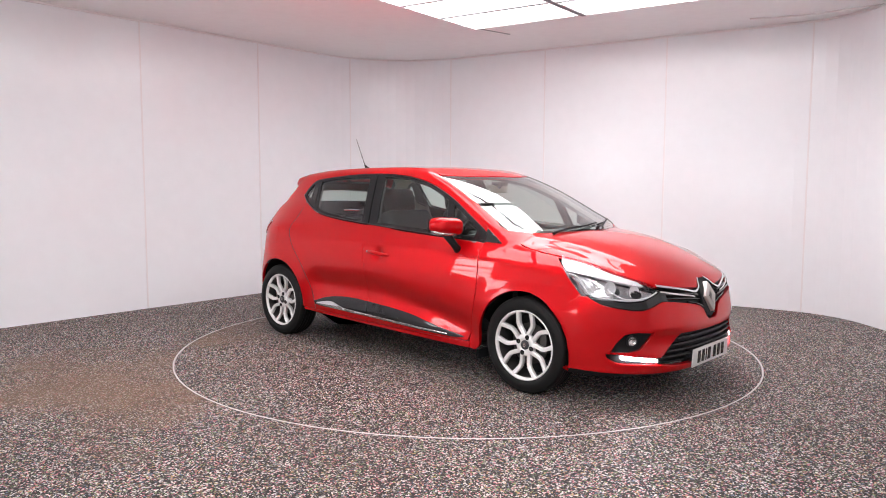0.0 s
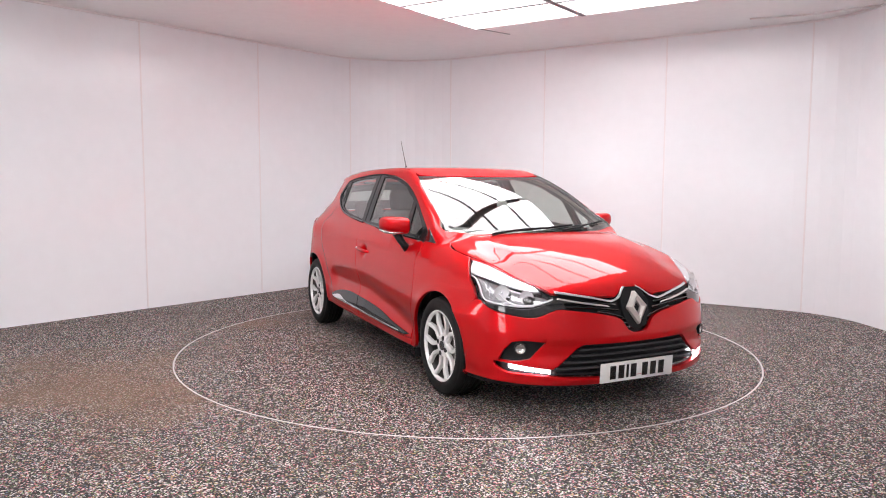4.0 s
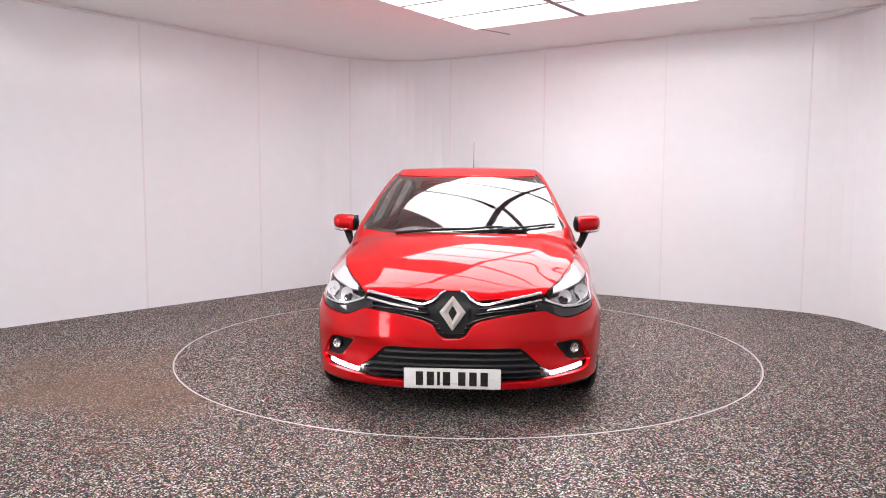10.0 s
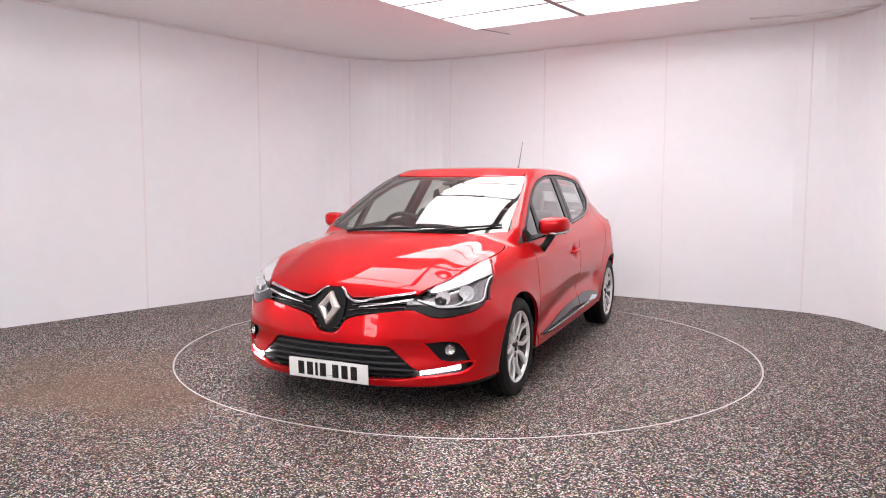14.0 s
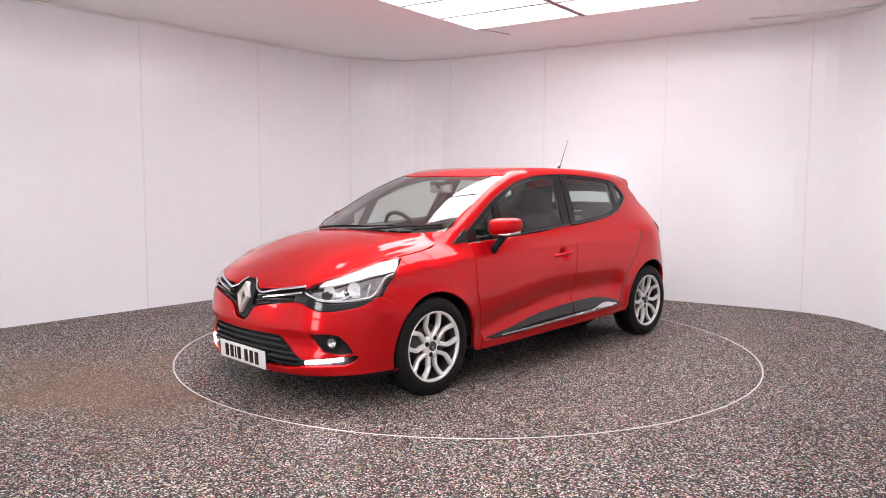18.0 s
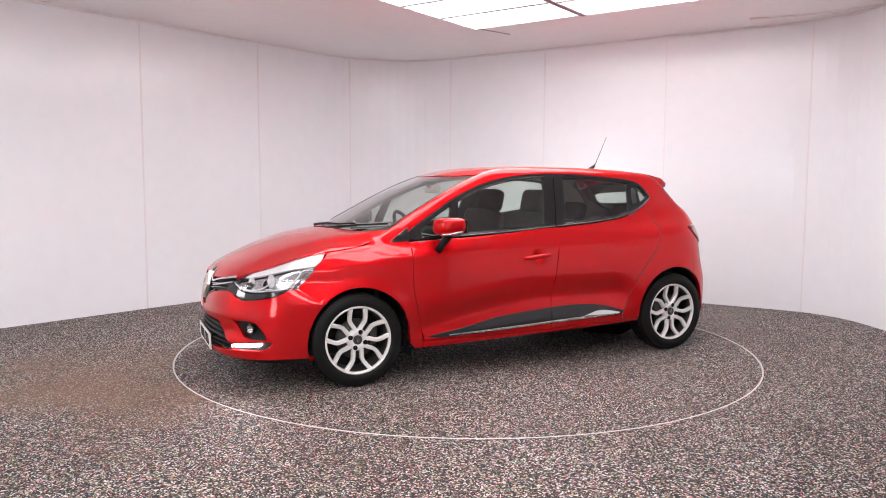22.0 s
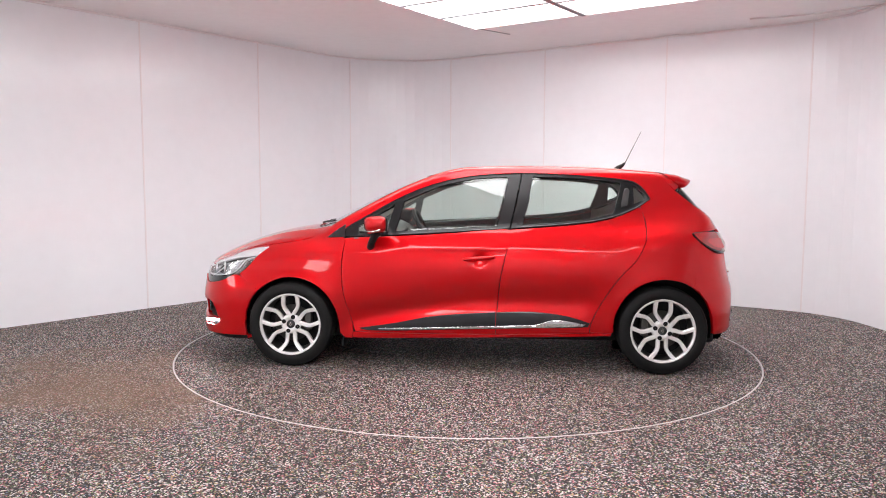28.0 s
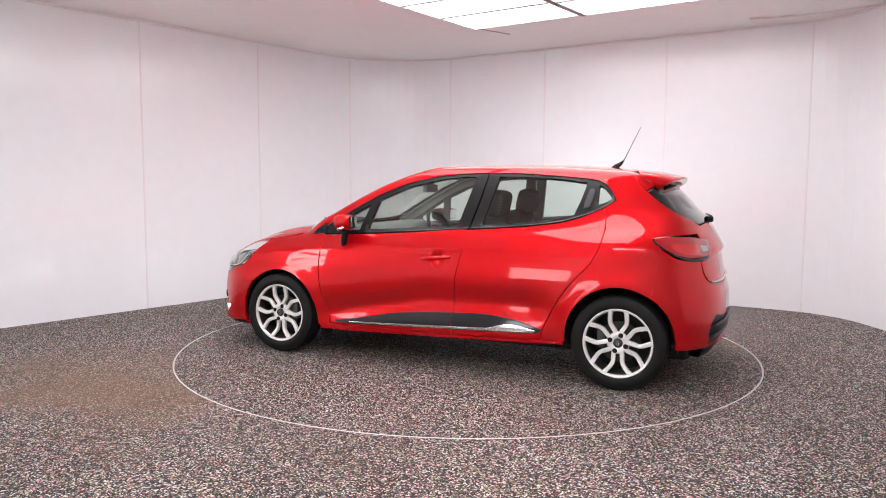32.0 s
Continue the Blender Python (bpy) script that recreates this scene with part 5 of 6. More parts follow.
    # tail lamps
    for s in (1, -1):
        fl = (lambda q: q) if s > 0 else neg
        lamp = new("tail_lamp")
        lamp.parent = CAR
        lamp["label"] = "red tail lamp with a white reversing section"
        full = outline(*TAIL_LAMP, step=0.8)
        panel("black_edge", "d", fl(full), GLOSSBLACK, lamp, depth=0.02, unit=0.015, lift=0.003, step=0.02)
        red = outline([(60.3, 0.965), (55.0, 0.973), (44.7, 0.968), (30.4, 0.940)], [(30.4, 0.940), (31.2, 0.89), (32.4, 0.846)], [(32.4, 0.846), (44.8, 0.844), (51.6, 0.860), (55.9, 0.892), (59.2, 0.929)], step=0.8)
        panel("red_lens", "d", fl(red), REDLENS, lamp, depth=0.008, unit=0.015, lift=0.007, step=0.02, relief=lambda p: 0.003 * np.exp(-((p[:, 2] - 0.925) / 0.012) ** 2))
        glow = outline([(53.5, 0.930), (42.0, 0.925), (40.6, 0.880)], [(40.6, 0.880), (45.0, 0.862), (50.4, 0.872), (53.5, 0.895)], [(53.5, 0.895), (54.6, 0.915), (53.5, 0.930)], step=0.8)
        panel("inner_lens", "d", fl(glow), REDBRIGHT, lamp, depth=0.004, unit=0.015, lift=0.0090, edge=0.001, step=0.02, label="bright red ribbed brake section")
        wh = outline([(39.6, 0.916), (33.8, 0.908)], [(33.8, 0.908), (34.6, 0.876)], [(34.6, 0.876), (39.2, 0.878)], [(39.2, 0.878), (39.6, 0.916)], step=0.8)
        panel("white_lens", "d", fl(wh), CLEARGREY, lamp, depth=0.004, unit=0.015, lift=0.0095, edge=0.001, step=0.02)
        low = outline([(32.9, 0.839), (45.0, 0.837), (50.5, 0.850)], [(50.5, 0.850), (49.0, 0.838), (44.5, 0.827), (33.1, 0.824)], [(33.1, 0.824), (32.9, 0.839)], step=0.8)
        panel("clear_strip", "d", fl(low), DARKGREY, lamp, depth=0.004, unit=0.015, lift=0.006, edge=0.001, step=0.02)


def side_windows(doors, rear_doors):
    front = outline([p for p in BELT if p[0] > -0.2] + [(-0.247, 0.996)], [(-0.247, 0.996), (-0.29, 1.18), (-0.328, 1.372)], [(-0.328, 1.372), (-0.161, 1.366), (0.042, 1.348), (0.244, 1.307), (0.405, 1.252), (0.564, 1.180), (0.759, 1.069), (0.875, 1.002), (1.0, 0.926)])
    rear = outline([(-0.257, 0.996)] + [p for p in BELT if p[0] < -0.3], [(-1.225, 1.202), (-1.20, 1.243), (-1.145, 1.298), (-1.038, 1.330), (-0.643, 1.363), (-0.338, 1.372)], [(-0.338, 1.372), (-0.30, 1.18), (-0.257, 0.996)])
    q_light = outline([(0.815, 0.950), (0.620, 0.963)], [(0.620, 0.963), (0.567, 1.150)], [(0.567, 1.150), (0.70, 1.075), (0.822, 0.998)], [(0.822, 0.998), (0.815, 0.950)])
    w1 = outline([(0.553, 0.968), (0.2, 0.988), (-0.160, 1.010)], [(-0.160, 1.010), (-0.195, 1.15), (-0.242, 1.352)], [(-0.242, 1.352), (-0.121, 1.348), (0.041, 1.331), (0.244, 1.287), (0.35, 1.247), (0.500, 1.182)], [(0.500, 1.182), (0.553, 0.968)])
    w2 = outline([(-0.338, 1.017), (-0.60, 1.038), (-0.80, 1.062), (-0.965, 1.100)], [(-0.965, 1.100), (-1.0, 1.20), (-1.028, 1.310)], [(-1.028, 1.310), (-0.85, 1.334), (-0.643, 1.346), (-0.412, 1.350)], [(-0.412, 1.350), (-0.376, 1.18), (-0.338, 1.017)])
    w3 = outline([(-1.112, 1.166), (-1.165, 1.186), (-1.200, 1.207)], [(-1.200, 1.207), (-1.180, 1.240), (-1.140, 1.282)], [(-1.140, 1.282), (-1.112, 1.290)], [(-1.112, 1.290), (-1.112, 1.166)])
    panel("window_frame", "y", front, (FRAME, INNER), doors, holes=[q_light, w1], mirror=True, solid=True, depth=0.03, lift=-0.004, step=0.03)
    panel("window_frame", "y", rear, (FRAME, INNER), rear_doors, holes=[w2, w3], mirror=True, solid=True, depth=0.03, lift=-0.004, step=0.03)
    for pn, par in ((q_light, doors), (w1, doors), (w2, rear_doors), (w3, rear_doors)):
        for ob in panel("window_glass", "y", inset(pn, -0.004), GLASS, par, mirror=True, depth=0.003, lift=-0.011, edge=0, drop=0, step=0.05):
            ob.visible_shadow = False
    # recessed rear handle plate beside the small rear pane
    hp = outline([(-1.020, 1.140), (-1.065, 1.155)], [(-1.065, 1.155), (-1.085, 1.25), (-1.075, 1.272)], [(-1.075, 1.272), (-1.052, 1.268), (-1.03, 1.2)], [(-1.03, 1.2), (-1.020, 1.140)])
    panel("handle_plate", "y", hp, DARKGREY, rear_doors, mirror=True, depth=0.006, lift=0.002, step=0.02)
    # black corner pieces before the doors
    corner = outline([(0.912, 0.922), (0.98, 0.918), (1.045, 0.914)], [(1.045, 0.914), (0.985, 0.962), (0.912, 1.010)], [(0.912, 1.010), (0.912, 0.922)])
    panel("corner_trim", "y", corner, GLOSSBLACK, CAR, mirror=True, depth=0.006, lift=0.003, edge=0.002, step=0.02)
    # bright moulding under the glass
    for y_sign in (1, -1):
        for pts, par in (([p for p in BELT if -0.2 < p[0] < 0.86] + [(-0.247, 0.994)], doors), ([(-0.257, 0.994)] + [p for p in BELT if p[0] < -0.3], rear_doors)):
            line = spline(pts, 0.03) + [pts[-1]]
            q = cast(line, "y")
            n = skin_normal(q)
            bm = bmesh.new()
            add_tube(bm, [Vector((*(a + b * 0.000),)) * 1 for a, b in zip(q, n)], 0.0062, 8)
            if y_sign < 0:
                bmesh.ops.scale(bm, vec=(1, -1, 1), verts=bm.verts)
                bmesh.ops.reverse_faces(bm, faces=bm.faces)
            part("belt_moulding", bm, GLOSSBLACK, par[0 if y_sign > 0 else 1])


def door_trim(doors, rear_doors):
    t_up = [(0.804, 0.286), (0.546, 0.327), (0.307, 0.374), (0.07, 0.400), (-0.157, 0.414)]
    f_tr = outline(t_up, [(-0.157, 0.414), (-0.155, 0.302)], [(-0.155, 0.302), (0.2, 0.289), (0.547, 0.274), (0.747, 0.272), (0.804, 0.286)])
    r_tr = outline([(-0.161, 0.414), (-0.398, 0.421), (-0.63, 0.398), (-0.804, 0.351)], [(-0.804, 0.351), (-0.790, 0.333), (-0.747, 0.322), (-0.45, 0.312), (-0.159, 0.302)], [(-0.159, 0.302), (-0.161, 0.414)])
    ft = panel("side_moulding", "y", f_tr, MOULD, doors, mirror=True, depth=0.018, lift=0.010, edge=0.005, drop=0.003, step=0.025, label="dark grey lower door moulding")
    rt = panel("side_moulding", "y", r_tr, MOULD, rear_doors, mirror=True, depth=0.018, lift=0.010, edge=0.005, drop=0.003, step=0.025, label="dark grey lower door moulding")
    c1 = outline([(0.66, 0.288), (0.3, 0.304), (-0.156, 0.322)], [(-0.156, 0.322), (-0.155, 0.308)], [(-0.155, 0.308), (0.3, 0.291), (0.66, 0.281)], [(0.66, 0.281), (0.66, 0.288)])
    c2 = outline([(-0.160, 0.322), (-0.40, 0.332), (-0.47, 0.345), (-0.54, 0.364), (-0.60, 0.368), (-0.68, 0.358), (-0.765, 0.342)], [(-0.765, 0.342), (-0.755, 0.332), (-0.70, 0.326), (-0.45, 0.317), (-0.159, 0.308)], [(-0.159, 0.308), (-0.160, 0.322)])
    panel("chrome_insert", "y", c1, CHROME, doors, mirror=True, depth=0.006, lift=0.0135, edge=0.002, step=0.03)
    panel("chrome_insert", "y", c2, CHROME, rear_doors, mirror=True, depth=0.006, lift=0.0135, edge=0.002, step=0.02)
    for k, s in enumerate((1, -1)):
        bm = bmesh.new()
        rows = []
        base = cast([(0.072 - 0.222 * i / 16, 0.780 + 0.018 * i / 16) for i in range(17)], "y")
        for i, p in enumerate(base):
            f = i / 16
            out = 0.862 + 0.006 * math.sin(math.pi * f) - 0.018 * (abs(2 * f - 1) ** 4)
            w = 0.0150 * (1 - 0.45 * abs(2 * f - 1) ** 3)
            ring = []
            for q in range(12):
                a = 2 * math.pi * q / 12
                ring.append(bm.verts.new((p[0], s * (out + 0.011 * math.cos(a)), p[2] + w * math.sin(a))))
            rows.append(ring)
        for A, B in zip(rows, rows[1:]):
            for q in range(12):
                bm.faces.new((A[q], A[(q + 1) % 12], B[(q + 1) % 12], B[q]))
        bm.faces.new(rows[0])
        bm.faces.new(rows[-1])
        bmesh.ops.recalc_face_normals(bm, faces=bm.faces)
        h = part("handle", bm, PAINT, doors[k])
        if s < 0:
            bm = bmesh.new()
            add_lathe(bm, [(0.008, 0.0), (0.008, 0.004), (0.001, 0.005)], seg=14, closed=False)
            bmesh.ops.transform(bm, matrix=Matrix.Translation((-0.137, s * 0.866, 0.797)) @ Matrix.Rotation(radians(180), 4, "Z"), verts=bm.verts)
            part("lock", bm, SATIN, h)
        # mirror
        mi = new("door_mirror")
        mi.parent = doors[k]
        bm = bmesh.new()
        rows = []
        nu, nv = 20, 14
        for i in range(nu + 1):
            y = -1 + 2 * i / nu
            r = max(0.02, 1 - abs(y) ** 4.0) ** 0.42
            ring = []
            for j in range(nv * 2):
                a = math.pi * j / nv
                cx, cz = math.cos(a), math.sin(a)
                sx = math.copysign(abs(cx) ** 0.68, cx)
                sz = math.copysign(abs(cz) ** 0.60, cz)
                X = 0.655 + (0.098 if sx > 0 else 0.052) * sx * r - 0.028 * y
                Z = 1.020 + (0.056 if sz > 0 else 0.060 - 0.012 * y) * sz * r + 0.004 * y
                ring.append(bm.verts.new((X, s * (0.874 + 0.098 * y), Z)))
            rows.append(ring)
        for A, B in zip(rows, rows[1:]):
            for j in range(nv * 2):
                fc = bm.faces.new((A[j], A[(j + 1) % (nv * 2)], B[(j + 1) % (nv * 2)], B[j]))
                fc.material_index = 1 if A is rows[0] or A is rows[1] or A is rows[2] else 0
        bm.faces.new(rows[0]).material_index = 1
        bm.faces.new(rows[-1])
        bmesh.ops.recalc_face_normals(bm, faces=bm.faces)
        part("mirror_housing", bm, (PAINT, BLACK), mi)
        bm = bmesh.new()
        add_tube(bm, [(0.72, s * 0.800, 0.850), (0.712, s * 0.828, 0.885), (0.690, s * 0.848, 0.925), (0.665, s * 0.862, 0.968)], [0.030, 0.024, 0.026, 0.034], 12)
        part("mirror_foot", bm, BLACK, mi)
        bm = bmesh.new()
        add_tube(bm, [(0.735, s * 0.842, 0.968), (0.715, s * 0.900, 0.966), (0.675, s * 0.950, 0.974), (0.625, s * 0.968, 0.986)], [0.010, 0.012, 0.012, 0.008], 10)
        part("indicator", bm, SATIN, mi)
        bm = bmesh.new()
        add_box(bm, (0, 0, 0), (0.004, 0.156, 0.080), Matrix.Translation((0.597, s * 0.874, 1.020)) @ Matrix.Rotation(s * 0.278, 4, "Z"), bevel=0.0015)
        part("mirror_glass", bm, CHROME, mi)
        bm = bmesh.new()
        add_box(bm, (0, 0, 0), (0.014, 0.172, 0.092), Matrix.Translation((0.605, s * 0.874, 1.020)) @ Matrix.Rotation(s * 0.278, 4, "Z"), bevel=0.005)
        part("mirror_bezel", bm, BLACK, mi)


def wheel_at(x, y, s):
    w = new("wheel")
    w.parent = CAR
    w.location = (x, y, HUB_Z)
    w.rotation_euler = (0, 0, 0 if s > 0 else math.pi)
    bm = bmesh.new()
    prof = [(0.205, -0.085), (0.222, -0.094), (0.250, -0.098), (0.278, -0.093), (0.296, -0.080), (0.3015, -0.066)]
    for a in (-0.045, -0.015, 0.015, 0.045):
        prof += [(0.303, a - 0.009), (0.303, a - 0.004), (0.296, a - 0.0035), (0.296, a + 0.0035), (0.303, a + 0.004), (0.303, a + 0.009)]
    prof += [(0.3015, 0.066), (0.296, 0.080), (0.288, 0.087), (0.286, 0.0865), (0.278, 0.092), (0.262, 0.0965), (0.250, 0.098), (0.236, 0.0965), (0.226, 0.0915), (0.218, 0.086)]
    add_lathe(bm, prof, seg=96)
    tyre = part("tyre", bm, RUBBER, w, "black rubber tyre")
    bm = bmesh.new()
    add_lathe(bm, [(0.220, 0.083), (0.2205, 0.088), (0.216, 0.0895), (0.209, 0.087), (0.2045, 0.078), (0.203, 0.070)], seg=72, closed=False)
    rim = part("rim", bm, ALLOY, w)
    bm = bmesh.new()
    add_lathe(bm, [(0.203, 0.070), (0.198, 0.05), (0.19, -0.02), (0.195, -0.08), (0.215, -0.09)], seg=72, closed=False)
    part("barrel", bm, DARKMETAL, rim)
    R = 0.2105
    side = [(1.0, 0.225), (0.84, 0.240), (0.66, 0.250), (0.55, 0.225), (0.44, 0.155), (0.33, 0.085), (0.22, 0.04)]
    for k in range(5):
        th = radians(90 + 72 * k)
        cr, sr = math.cos(th), math.sin(th)
        bm = bmesh.new()
        for sg in (1, -1):
            line = spline(side, 0.05) + [side[-1]]
            rows = []
            for i, (r, t) in enumerate(line):
                f = i / (len(line) - 1)
                a, b = line[max(0, i - 1)], line[min(len(line) - 1, i + 1)]
                d = Vector((b[0] - a[0], (b[1] - a[1]) * sg)).normalized()
                nrm = Vector((-d.y, d.x))
                hw = 0.068 - 0.006 * math.sin(math.pi * f) + 0.012 * max(0, 1 - f * 8)
                face = 0.086 - 0.016 * math.sin(math.pi * min(1, f * 1.1) * 0.5) ** 1.5
                ring = []
                for off, dy in ((-1.0, -0.026), (-1.0, -0.005), (-0.72, 0.0), (0.55, -0.001), (1.0, -0.007), (1.0, -0.026)):
                    q = Vector((r, t * sg)) + nrm * hw * off * sg
                    ring.append(bm.verts.new(((cr * q.x - sr * q.y) * R, face + dy, (sr * q.x + cr * q.y) * R)))
                rows.append(ring)
            for A, B in zip(rows, rows[1:]):
                for j in range(6):
                    bm.faces.new((A[j], A[(j + 1) % 6], B[(j + 1) % 6], B[j]))
        bmesh.ops.recalc_face_normals(bm, faces=bm.faces)
        part("spoke", bm, ALLOY, rim, smooth=False)
    bm = bmesh.new()
    add_lathe(bm, [(0.072, 0.045), (0.070, 0.066), (0.060, 0.071), (0.034, 0.0715), (0.032, 0.066), (0.001, 0.066)], seg=40, closed=False)
    part("hub", bm, ALLOY, rim)
    bm = bmesh.new()
    add_lathe(bm, [(0.030, 0.064), (0.029, 0.073), (0.024, 0.075), (0.001, 0.0755)], seg=28, closed=False)
    cap = part("centre_cap", bm, DARKGREY, w)
    bm = bmesh.new()
    vs = [bm.verts.new((0.011 * a, 0.0765, 0.018 * b)) for a, b in ((0, 1), (1, 0), (0, -1), (-1, 0))]
    vi = [bm.verts.new((0.005 * a, 0.0765, 0.009 * b)) for a, b in ((0, 1), (1, 0), (0, -1), (-1, 0))]
    for i in range(4):
        bm.faces.new((vs[i], vi[i], vi[(i + 1) % 4], vs[(i + 1) % 4]))
    part("cap_mark", bm, SATIN, cap, smooth=False)
    for k in range(4):
        a = radians(20 + 90 * k)
        bm = bmesh.new()
        add_lathe(bm, [(0.0160, 0.060), (0.0155, 0.0728), (0.0120, 0.0735), (0.010, 0.0725), (0.001, 0.0725)], seg=14, closed=False, centre=(0.052 * math.cos(a), 0, 0.052 * math.sin(a)))
        part("wheel_bolt", bm, BLACK, w)
    bm = bmesh.new()
    add_lathe(bm, [(0.130, 0.0), (0.130, 0.022), (0.065, 0.022), (0.062, 0.045), (0.02, 0.045)], seg=40, closed=False)
    part("brake_disc", bm, DARKMETAL, w)
    bm = bmesh.new()
    add_lathe(bm, [(0.192, -0.05), (0.02, -0.05)], seg=40, closed=False)
    part("back_plate", bm, BLACK, w)
    bm = bmesh.new()
    add_box(bm, (-0.115 if x > 0 else 0.115, 0.015, 0.02), (0.05, 0.05, 0.13), bevel=0.008)
    part("caliper", bm, DARKMETAL, w)
    return w


def underside():
    u = new("underbody")
    u.parent = CAR
    box_part("floor_pan", (0.05, 0, 0.235), (3.5, 1.24, 0.11), BLACK, u, bevel=0.03)
    box_part("sill_beam", (0.0, 0.0, 0.258), (1.75, 1.56, 0.06), BLACK, u, bevel=0.02)
    box_part("radiator_block", (1.70, 0, 0.42), (0.36, 1.10, 0.42), BLACK, u)
    box_part("firewall", (1.12, 0, 0.58), (0.04, 1.40, 0.62), BLACK, u)
    box_part("boot_block", (-1.50, 0, 0.50), (0.44, 1.16, 0.50), BLACK, u)
    for cx, cz, r in (ARCH_F, ARCH_R):
        for s in (1, -1):
            bm = bmesh.new()
            rows = []
            for i in range(25):
                a = radians(-14 + 208 * i / 24)
                rows.append([bm.verts.new((cx + (r + 0.012) * math.cos(a), s * y, max(0.19, cz + (r + 0.012) * math.sin(a)))) for y in (0.80 if 20 < math.degrees(a) < 160 else 0.72, 0.5)])
            for A, B in zip(rows, rows[1:]):
                bm.faces.new((A[0], B[0], B[1], A[1]))
            ce = bm.verts.new((cx, s * 0.5, cz))
            for A, B in zip(rows, rows[1:]):
                bm.faces.new((A[1], B[1], ce))
            part("arch_liner", bm, BLACK, u)
    for s in (1, -1):
        box_part("mud_flap", (0.918, s * 0.76, 0.185), (0.016, 0.15, 0.06), BLACK, u, bevel=0.004)


def interior():
    def seat(x, y, w):
        st = new("front_seat")
        st.parent = CAR
        bm = bmesh.new()
        add_box(bm, (x + 0.10, y, 0.46), (0.52, w, 0.16), bevel=0.05)
        part("seat_cushion", bm, FABRIC, st)
        bm = bmesh.new()
        add_box(bm, (0, 0, 0.30), (0.15, w, 0.62), Matrix.Translation((x - 0.16, y, 0.50)) @ Matrix.Rotation(radians(-17), 4, "Y"), bevel=0.055)
        part("seat_back", bm, FABRIC, st)
        bm = bmesh.new()
        add_box(bm, (0, 0, 0), (0.135, 0.27, 0.19), Matrix.Translation((x - 0.400, y, 1.160)) @ Matrix.Rotation(radians(-12), 4, "Y"), bevel=0.045)
        part("headrest", bm, FABRIC, st)
        bm = bmesh.new()
        for d in (-0.06, 0.06):
            add_tube(bm, [(x - 0.37, y + d, 1.05), (x - 0.385, y + d, 1.15)], 0.006, 8)
        part("headrest_posts", bm, CHROME, st)
    seat(0.08, 0.36, 0.48)
    seat(0.08, -0.36, 0.48)
    rs = new("rear_bench")
    rs.parent = CAR
    bm = bmesh.new()
    add_box(bm, (-0.80, 0, 0.48), (0.46, 1.22, 0.16), bevel=0.05)
    part("seat_cushion", bm, FABRIC, rs)
    bm = bmesh.new()
    add_box(bm, (0, 0, 0.22), (0.14, 1.20, 0.50), Matrix.Translation((-1.02, 0, 0.52)) @ Matrix.Rotation(radians(-20), 4, "Y"), bevel=0.05)
    part("seat_back", bm, FABRIC, rs)
    for y in (-0.36, 0.36):
        bm = bmesh.new()
        add_box(bm, (0, 0, 0), (0.11, 0.26, 0.16), Matrix.Translation((-1.20, y, 1.055)) @ Matrix.Rotation(radians(-14), 4, "Y"), bevel=0.04)
        part("headrest", bm, FABRIC, rs)
    # dashboard: a swept section, higher in front of the driver on the right
    d = new("dashboard")
    d.parent = CAR
    bm = bmesh.new()
    rows = []
    for i in range(33):
        y = -0.68 + 1.36 * i / 32
        hump = 0.045 * math.exp(-((y + 0.36) / 0.17) ** 2)
        e = 0.10 * (y / 0.68) ** 4
        rows.append([bm.verts.new(p) for p in ((1.12 - e, y, 0.88), (1.10 - e, y, 0.955), (0.86, y, 0.962 + hump * 0.4), (0.66, y, 0.945 + hump), (0.60, y, 0.915 + hump), (0.59, y, 0.80), (0.64, y, 0.66), (0.80, y, 0.56))])
    for A, B in zip(rows, rows[1:]):
        for k in range(7):
            bm.faces.new((A[k], A[k + 1], B[k + 1], B[k]))
    bmesh.ops.recalc_face_normals(bm, faces=bm.faces)
    part("dash_top", bm, INNER, d)
    box_part("centre_screen", (0.582, 0.0, 0.875), (0.03, 0.20, 0.13), GLOSSBLACK, d, bevel=0.01)
    for z in (0.813, 0.937):
        box_part("screen_trim", (0.578, 0.0, z), (0.02, 0.21, 0.008), SATIN, d)
    box_part("centre_console", (0.35, 0.0, 0.50), (0.55, 0.20, 0.30), INNER, d, bevel=0.04)
    sw = new("steering_wheel")
    sw.parent = CAR
    sw.matrix_local = pose(0.47, -0.36, 0.905, 0, -64, 0)
    bm = bmesh.new()
    add_tube(bm, [(0.185 * math.cos(2 * math.pi * k / 40), 0.185 * math.sin(2 * math.pi * k / 40), 0) for k in range(40)], 0.016, 10, closed=True)
    part("wheel_ring", bm, BLACK, sw)
    bm = bmesh.new()
    add_box(bm, (0, 0, -0.02), (0.13, 0.16, 0.05), bevel=0.02)
    add_box(bm, (0, 0.11, -0.01), (0.05, 0.13, 0.02), bevel=0.006)
    add_box(bm, (0, -0.11, -0.01), (0.05, 0.13, 0.02), bevel=0.006)
    add_box(bm, (-0.11, 0, -0.01), (0.13, 0.05, 0.02), bevel=0.006)
    part("wheel_boss", bm, DARKGREY, sw)
    rm = new("interior_mirror")
    rm.parent = CAR
    bm = bmesh.new()
    add_box(bm, (0.40, 0.0, 1.262), (0.035, 0.23, 0.065), bevel=0.012)
    part("mirror_shell", bm, PILLAR, rm)
    bm = bmesh.new()
    add_tube(bm, [(0.42, 0, 1.27), (0.47, 0, 1.315)], 0.012, 8)
    part("mirror_stem", bm, BLACK, rm)
    box_part("sensor_cover", (0.43, 0.0, 1.302), (0.08, 0.12, 0.030), DARKGREY, rm, bevel=0.010)
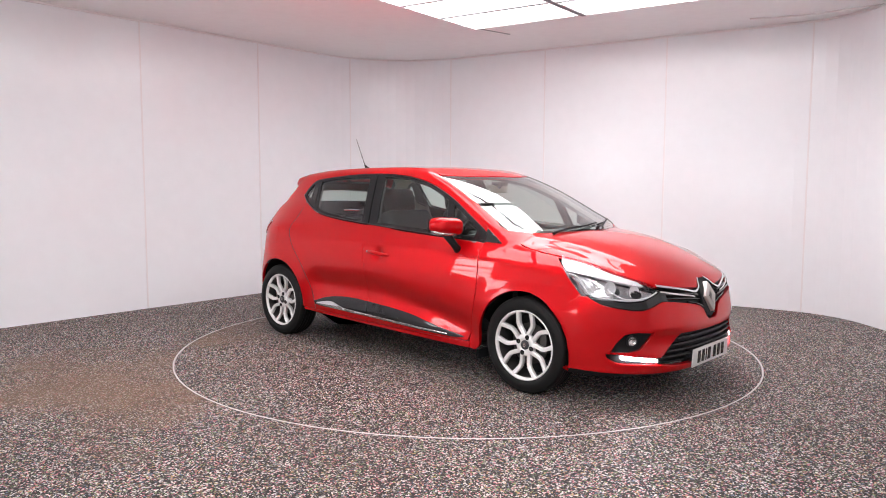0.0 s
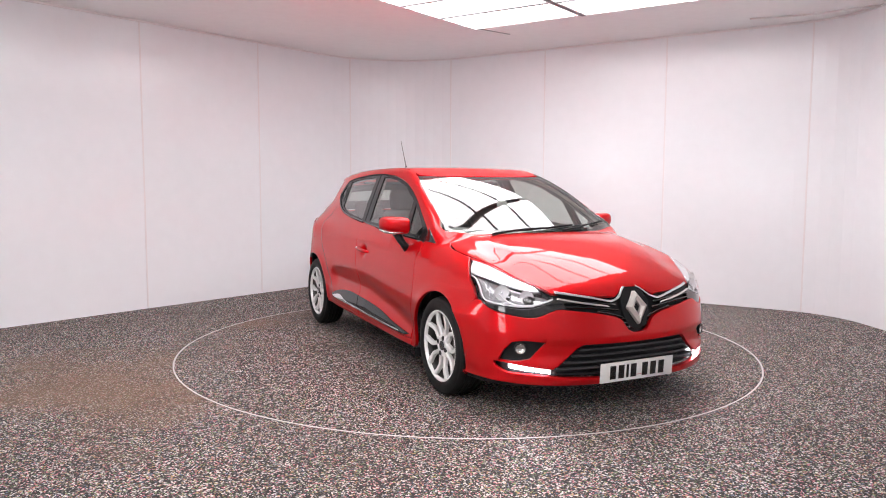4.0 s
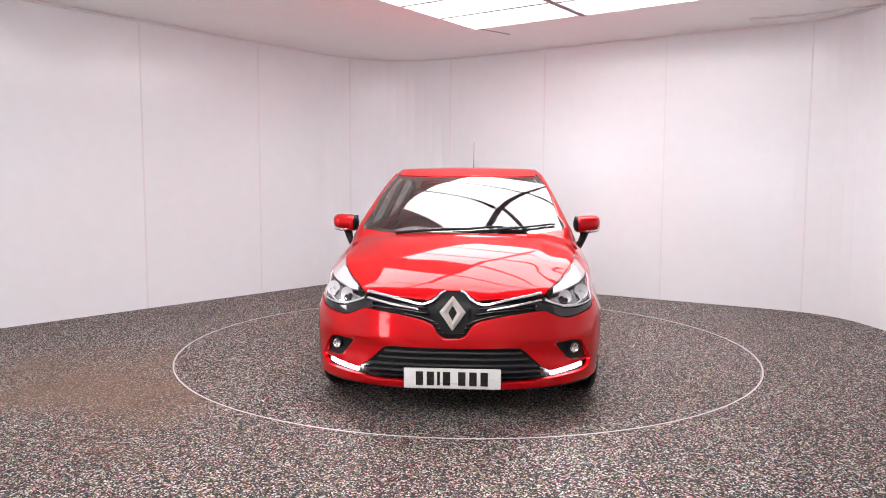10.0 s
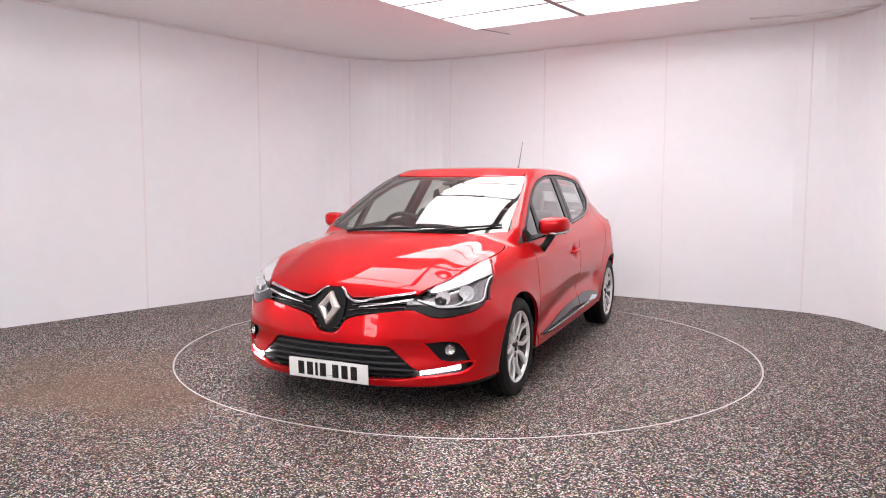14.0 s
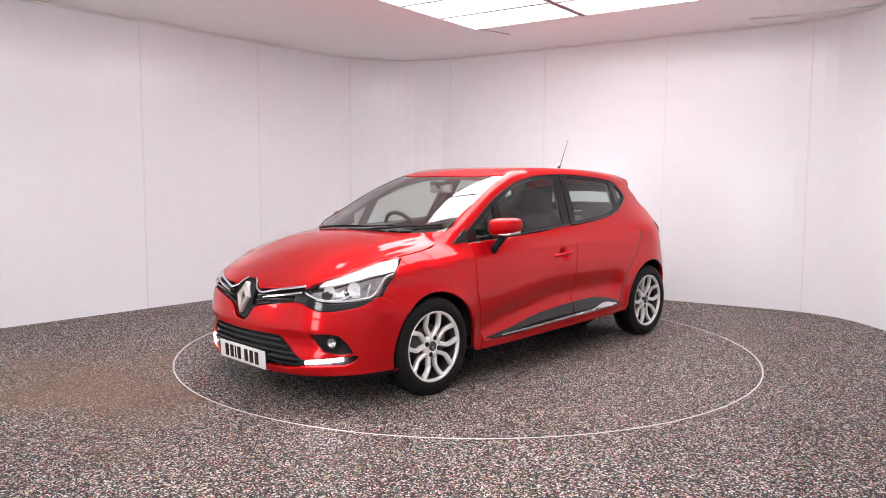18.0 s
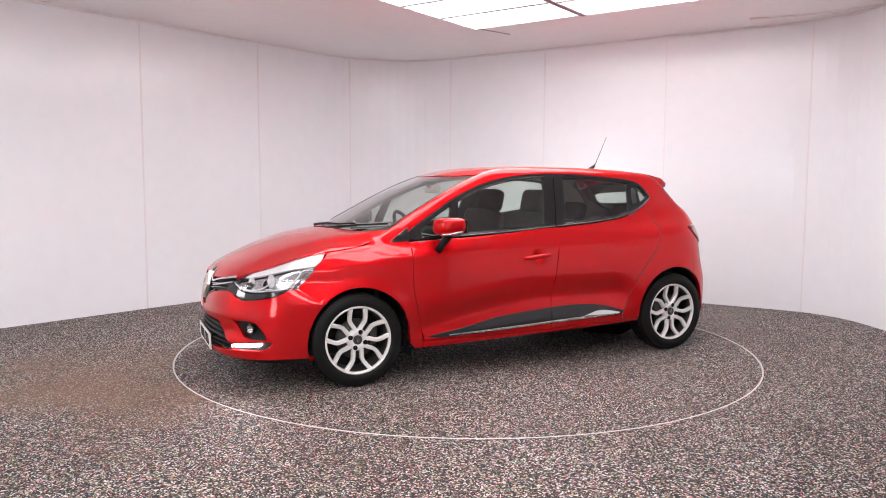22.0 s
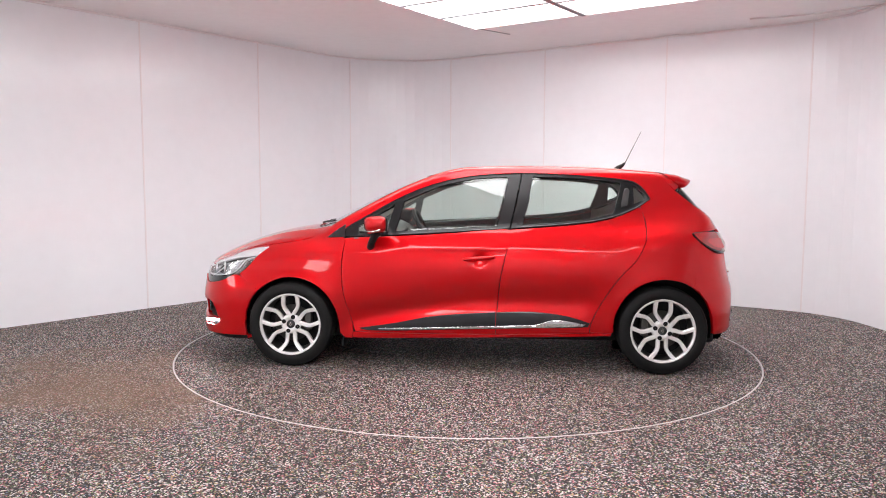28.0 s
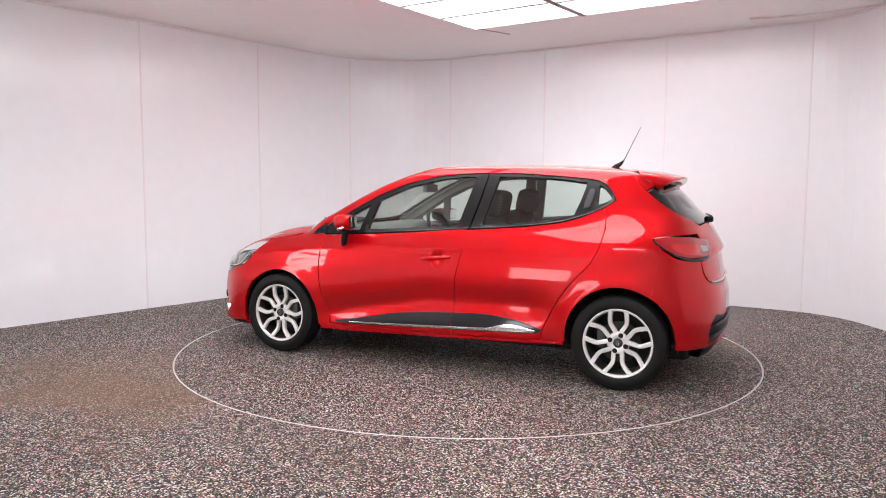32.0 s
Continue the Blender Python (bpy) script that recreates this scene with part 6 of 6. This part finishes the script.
    for s in (1, -1):
        box_part("door_card", (0.15, s * 0.765, 0.62), (1.4, 0.02, 0.60), INNER, CAR, bevel=0.008)
        box_part("door_card", (-0.72, s * 0.765, 0.68), (0.30, 0.02, 0.56), INNER, CAR, bevel=0.008)
    box_part("parcel_shelf", (-1.42, 0, 0.985), (0.40, 1.02, 0.02), INNER, CAR)


def wipers_and_aerial():
    def on_screen(pts, lift):
        p = cast(pts, "z")
        n = skin_normal(p)
        return [Vector(a + b * l) for a, b, l in zip(p, n, lift)]
    for blade, arm in ((((1.190, -0.30), (1.172, 0.0), (1.120, 0.27)), ((1.225, -0.43), (1.20, -0.25), (1.172, 0.02))), (((1.148, 0.24), (1.088, 0.44), (1.005, 0.62)), ((1.22, 0.12), (1.165, 0.28), (1.085, 0.45)))):
        wp = new("wiper")
        wp.parent = CAR
        line = spline(blade, 0.05) + [blade[-1]]
        bm = bmesh.new()
        add_tube(bm, on_screen(line, [0.007] * len(line)), 0.0065, 8)
        part("blade", bm, BLACK, wp)
        line = spline(arm, 0.05) + [arm[-1]]
        bm = bmesh.new()
        add_tube(bm, on_screen(line, [0.010 + 0.006 * math.sin(math.pi * i / (len(line) - 1)) for i in range(len(line))]), [0.010 - 0.005 * i / len(line) for i in range(len(line))], 8)
        part("arm", bm, BLACK, wp)
    cowl = outline([(1.03, 0.656), (1.14, 0.48), (1.195, 0.25), (1.215, 0.0), (1.195, -0.25), (1.14, -0.48), (1.03, -0.656)], [(1.045, -0.661), (1.155, -0.485), (1.225, -0.25), (1.245, 0.0), (1.225, 0.25), (1.155, 0.485), (1.045, 0.661)])
    panel("cowl", "z", cowl, BLACK, CAR, depth=0.01, lift=-0.008, edge=0, step=0.03)
    a = new("aerial")
    a.parent = CAR
    z = edge_height(-1.125, 0.0)
    bm = bmesh.new()
    add_tube(bm, [(-1.07, 0, z - 0.002), (-1.10, 0, z + 0.010), (-1.13, 0, z + 0.030), (-1.150, 0, z + 0.050)], [0.012, 0.020, 0.014, 0.007], 10)
    part("aerial_foot", bm, BLACK, a)
    bm = bmesh.new()
    add_tube(bm, [(-1.150, 0, z + 0.048), (-1.268, 0, z + 0.292)], [0.0032, 0.0017], 6)
    part("aerial_rod", bm, BLACK, a)


def motions():
    rows, turn = [], []
    cx, cy = 0.0974, -0.0219
    for i in range(0, 33):
        t = float(i)
        th = radians(car_angle(t))
        rows.append((t, pose(-(math.cos(th) * cx - math.sin(th) * cy), -(math.sin(th) * cx + math.cos(th) * cy), 0.0, 0, 0, math.degrees(th))))
        turn.append((t, pose(0, 0, 0, 0, 0, math.degrees(th))))
    walk(CAR, rows)
    walk(TABLE, turn)


DOORS, REAR_DOORS = body_panels()
front_end()
headlamps()
rear_end()
side_windows(DOORS, REAR_DOORS)
door_trim(DOORS, REAR_DOORS)
for wx in (AXLE_X, -AXLE_X):
    for s in (1, -1):
        wheel_at(wx, 0.755 * s, s)
underside()
interior()
wipers_and_aerial()
motions()
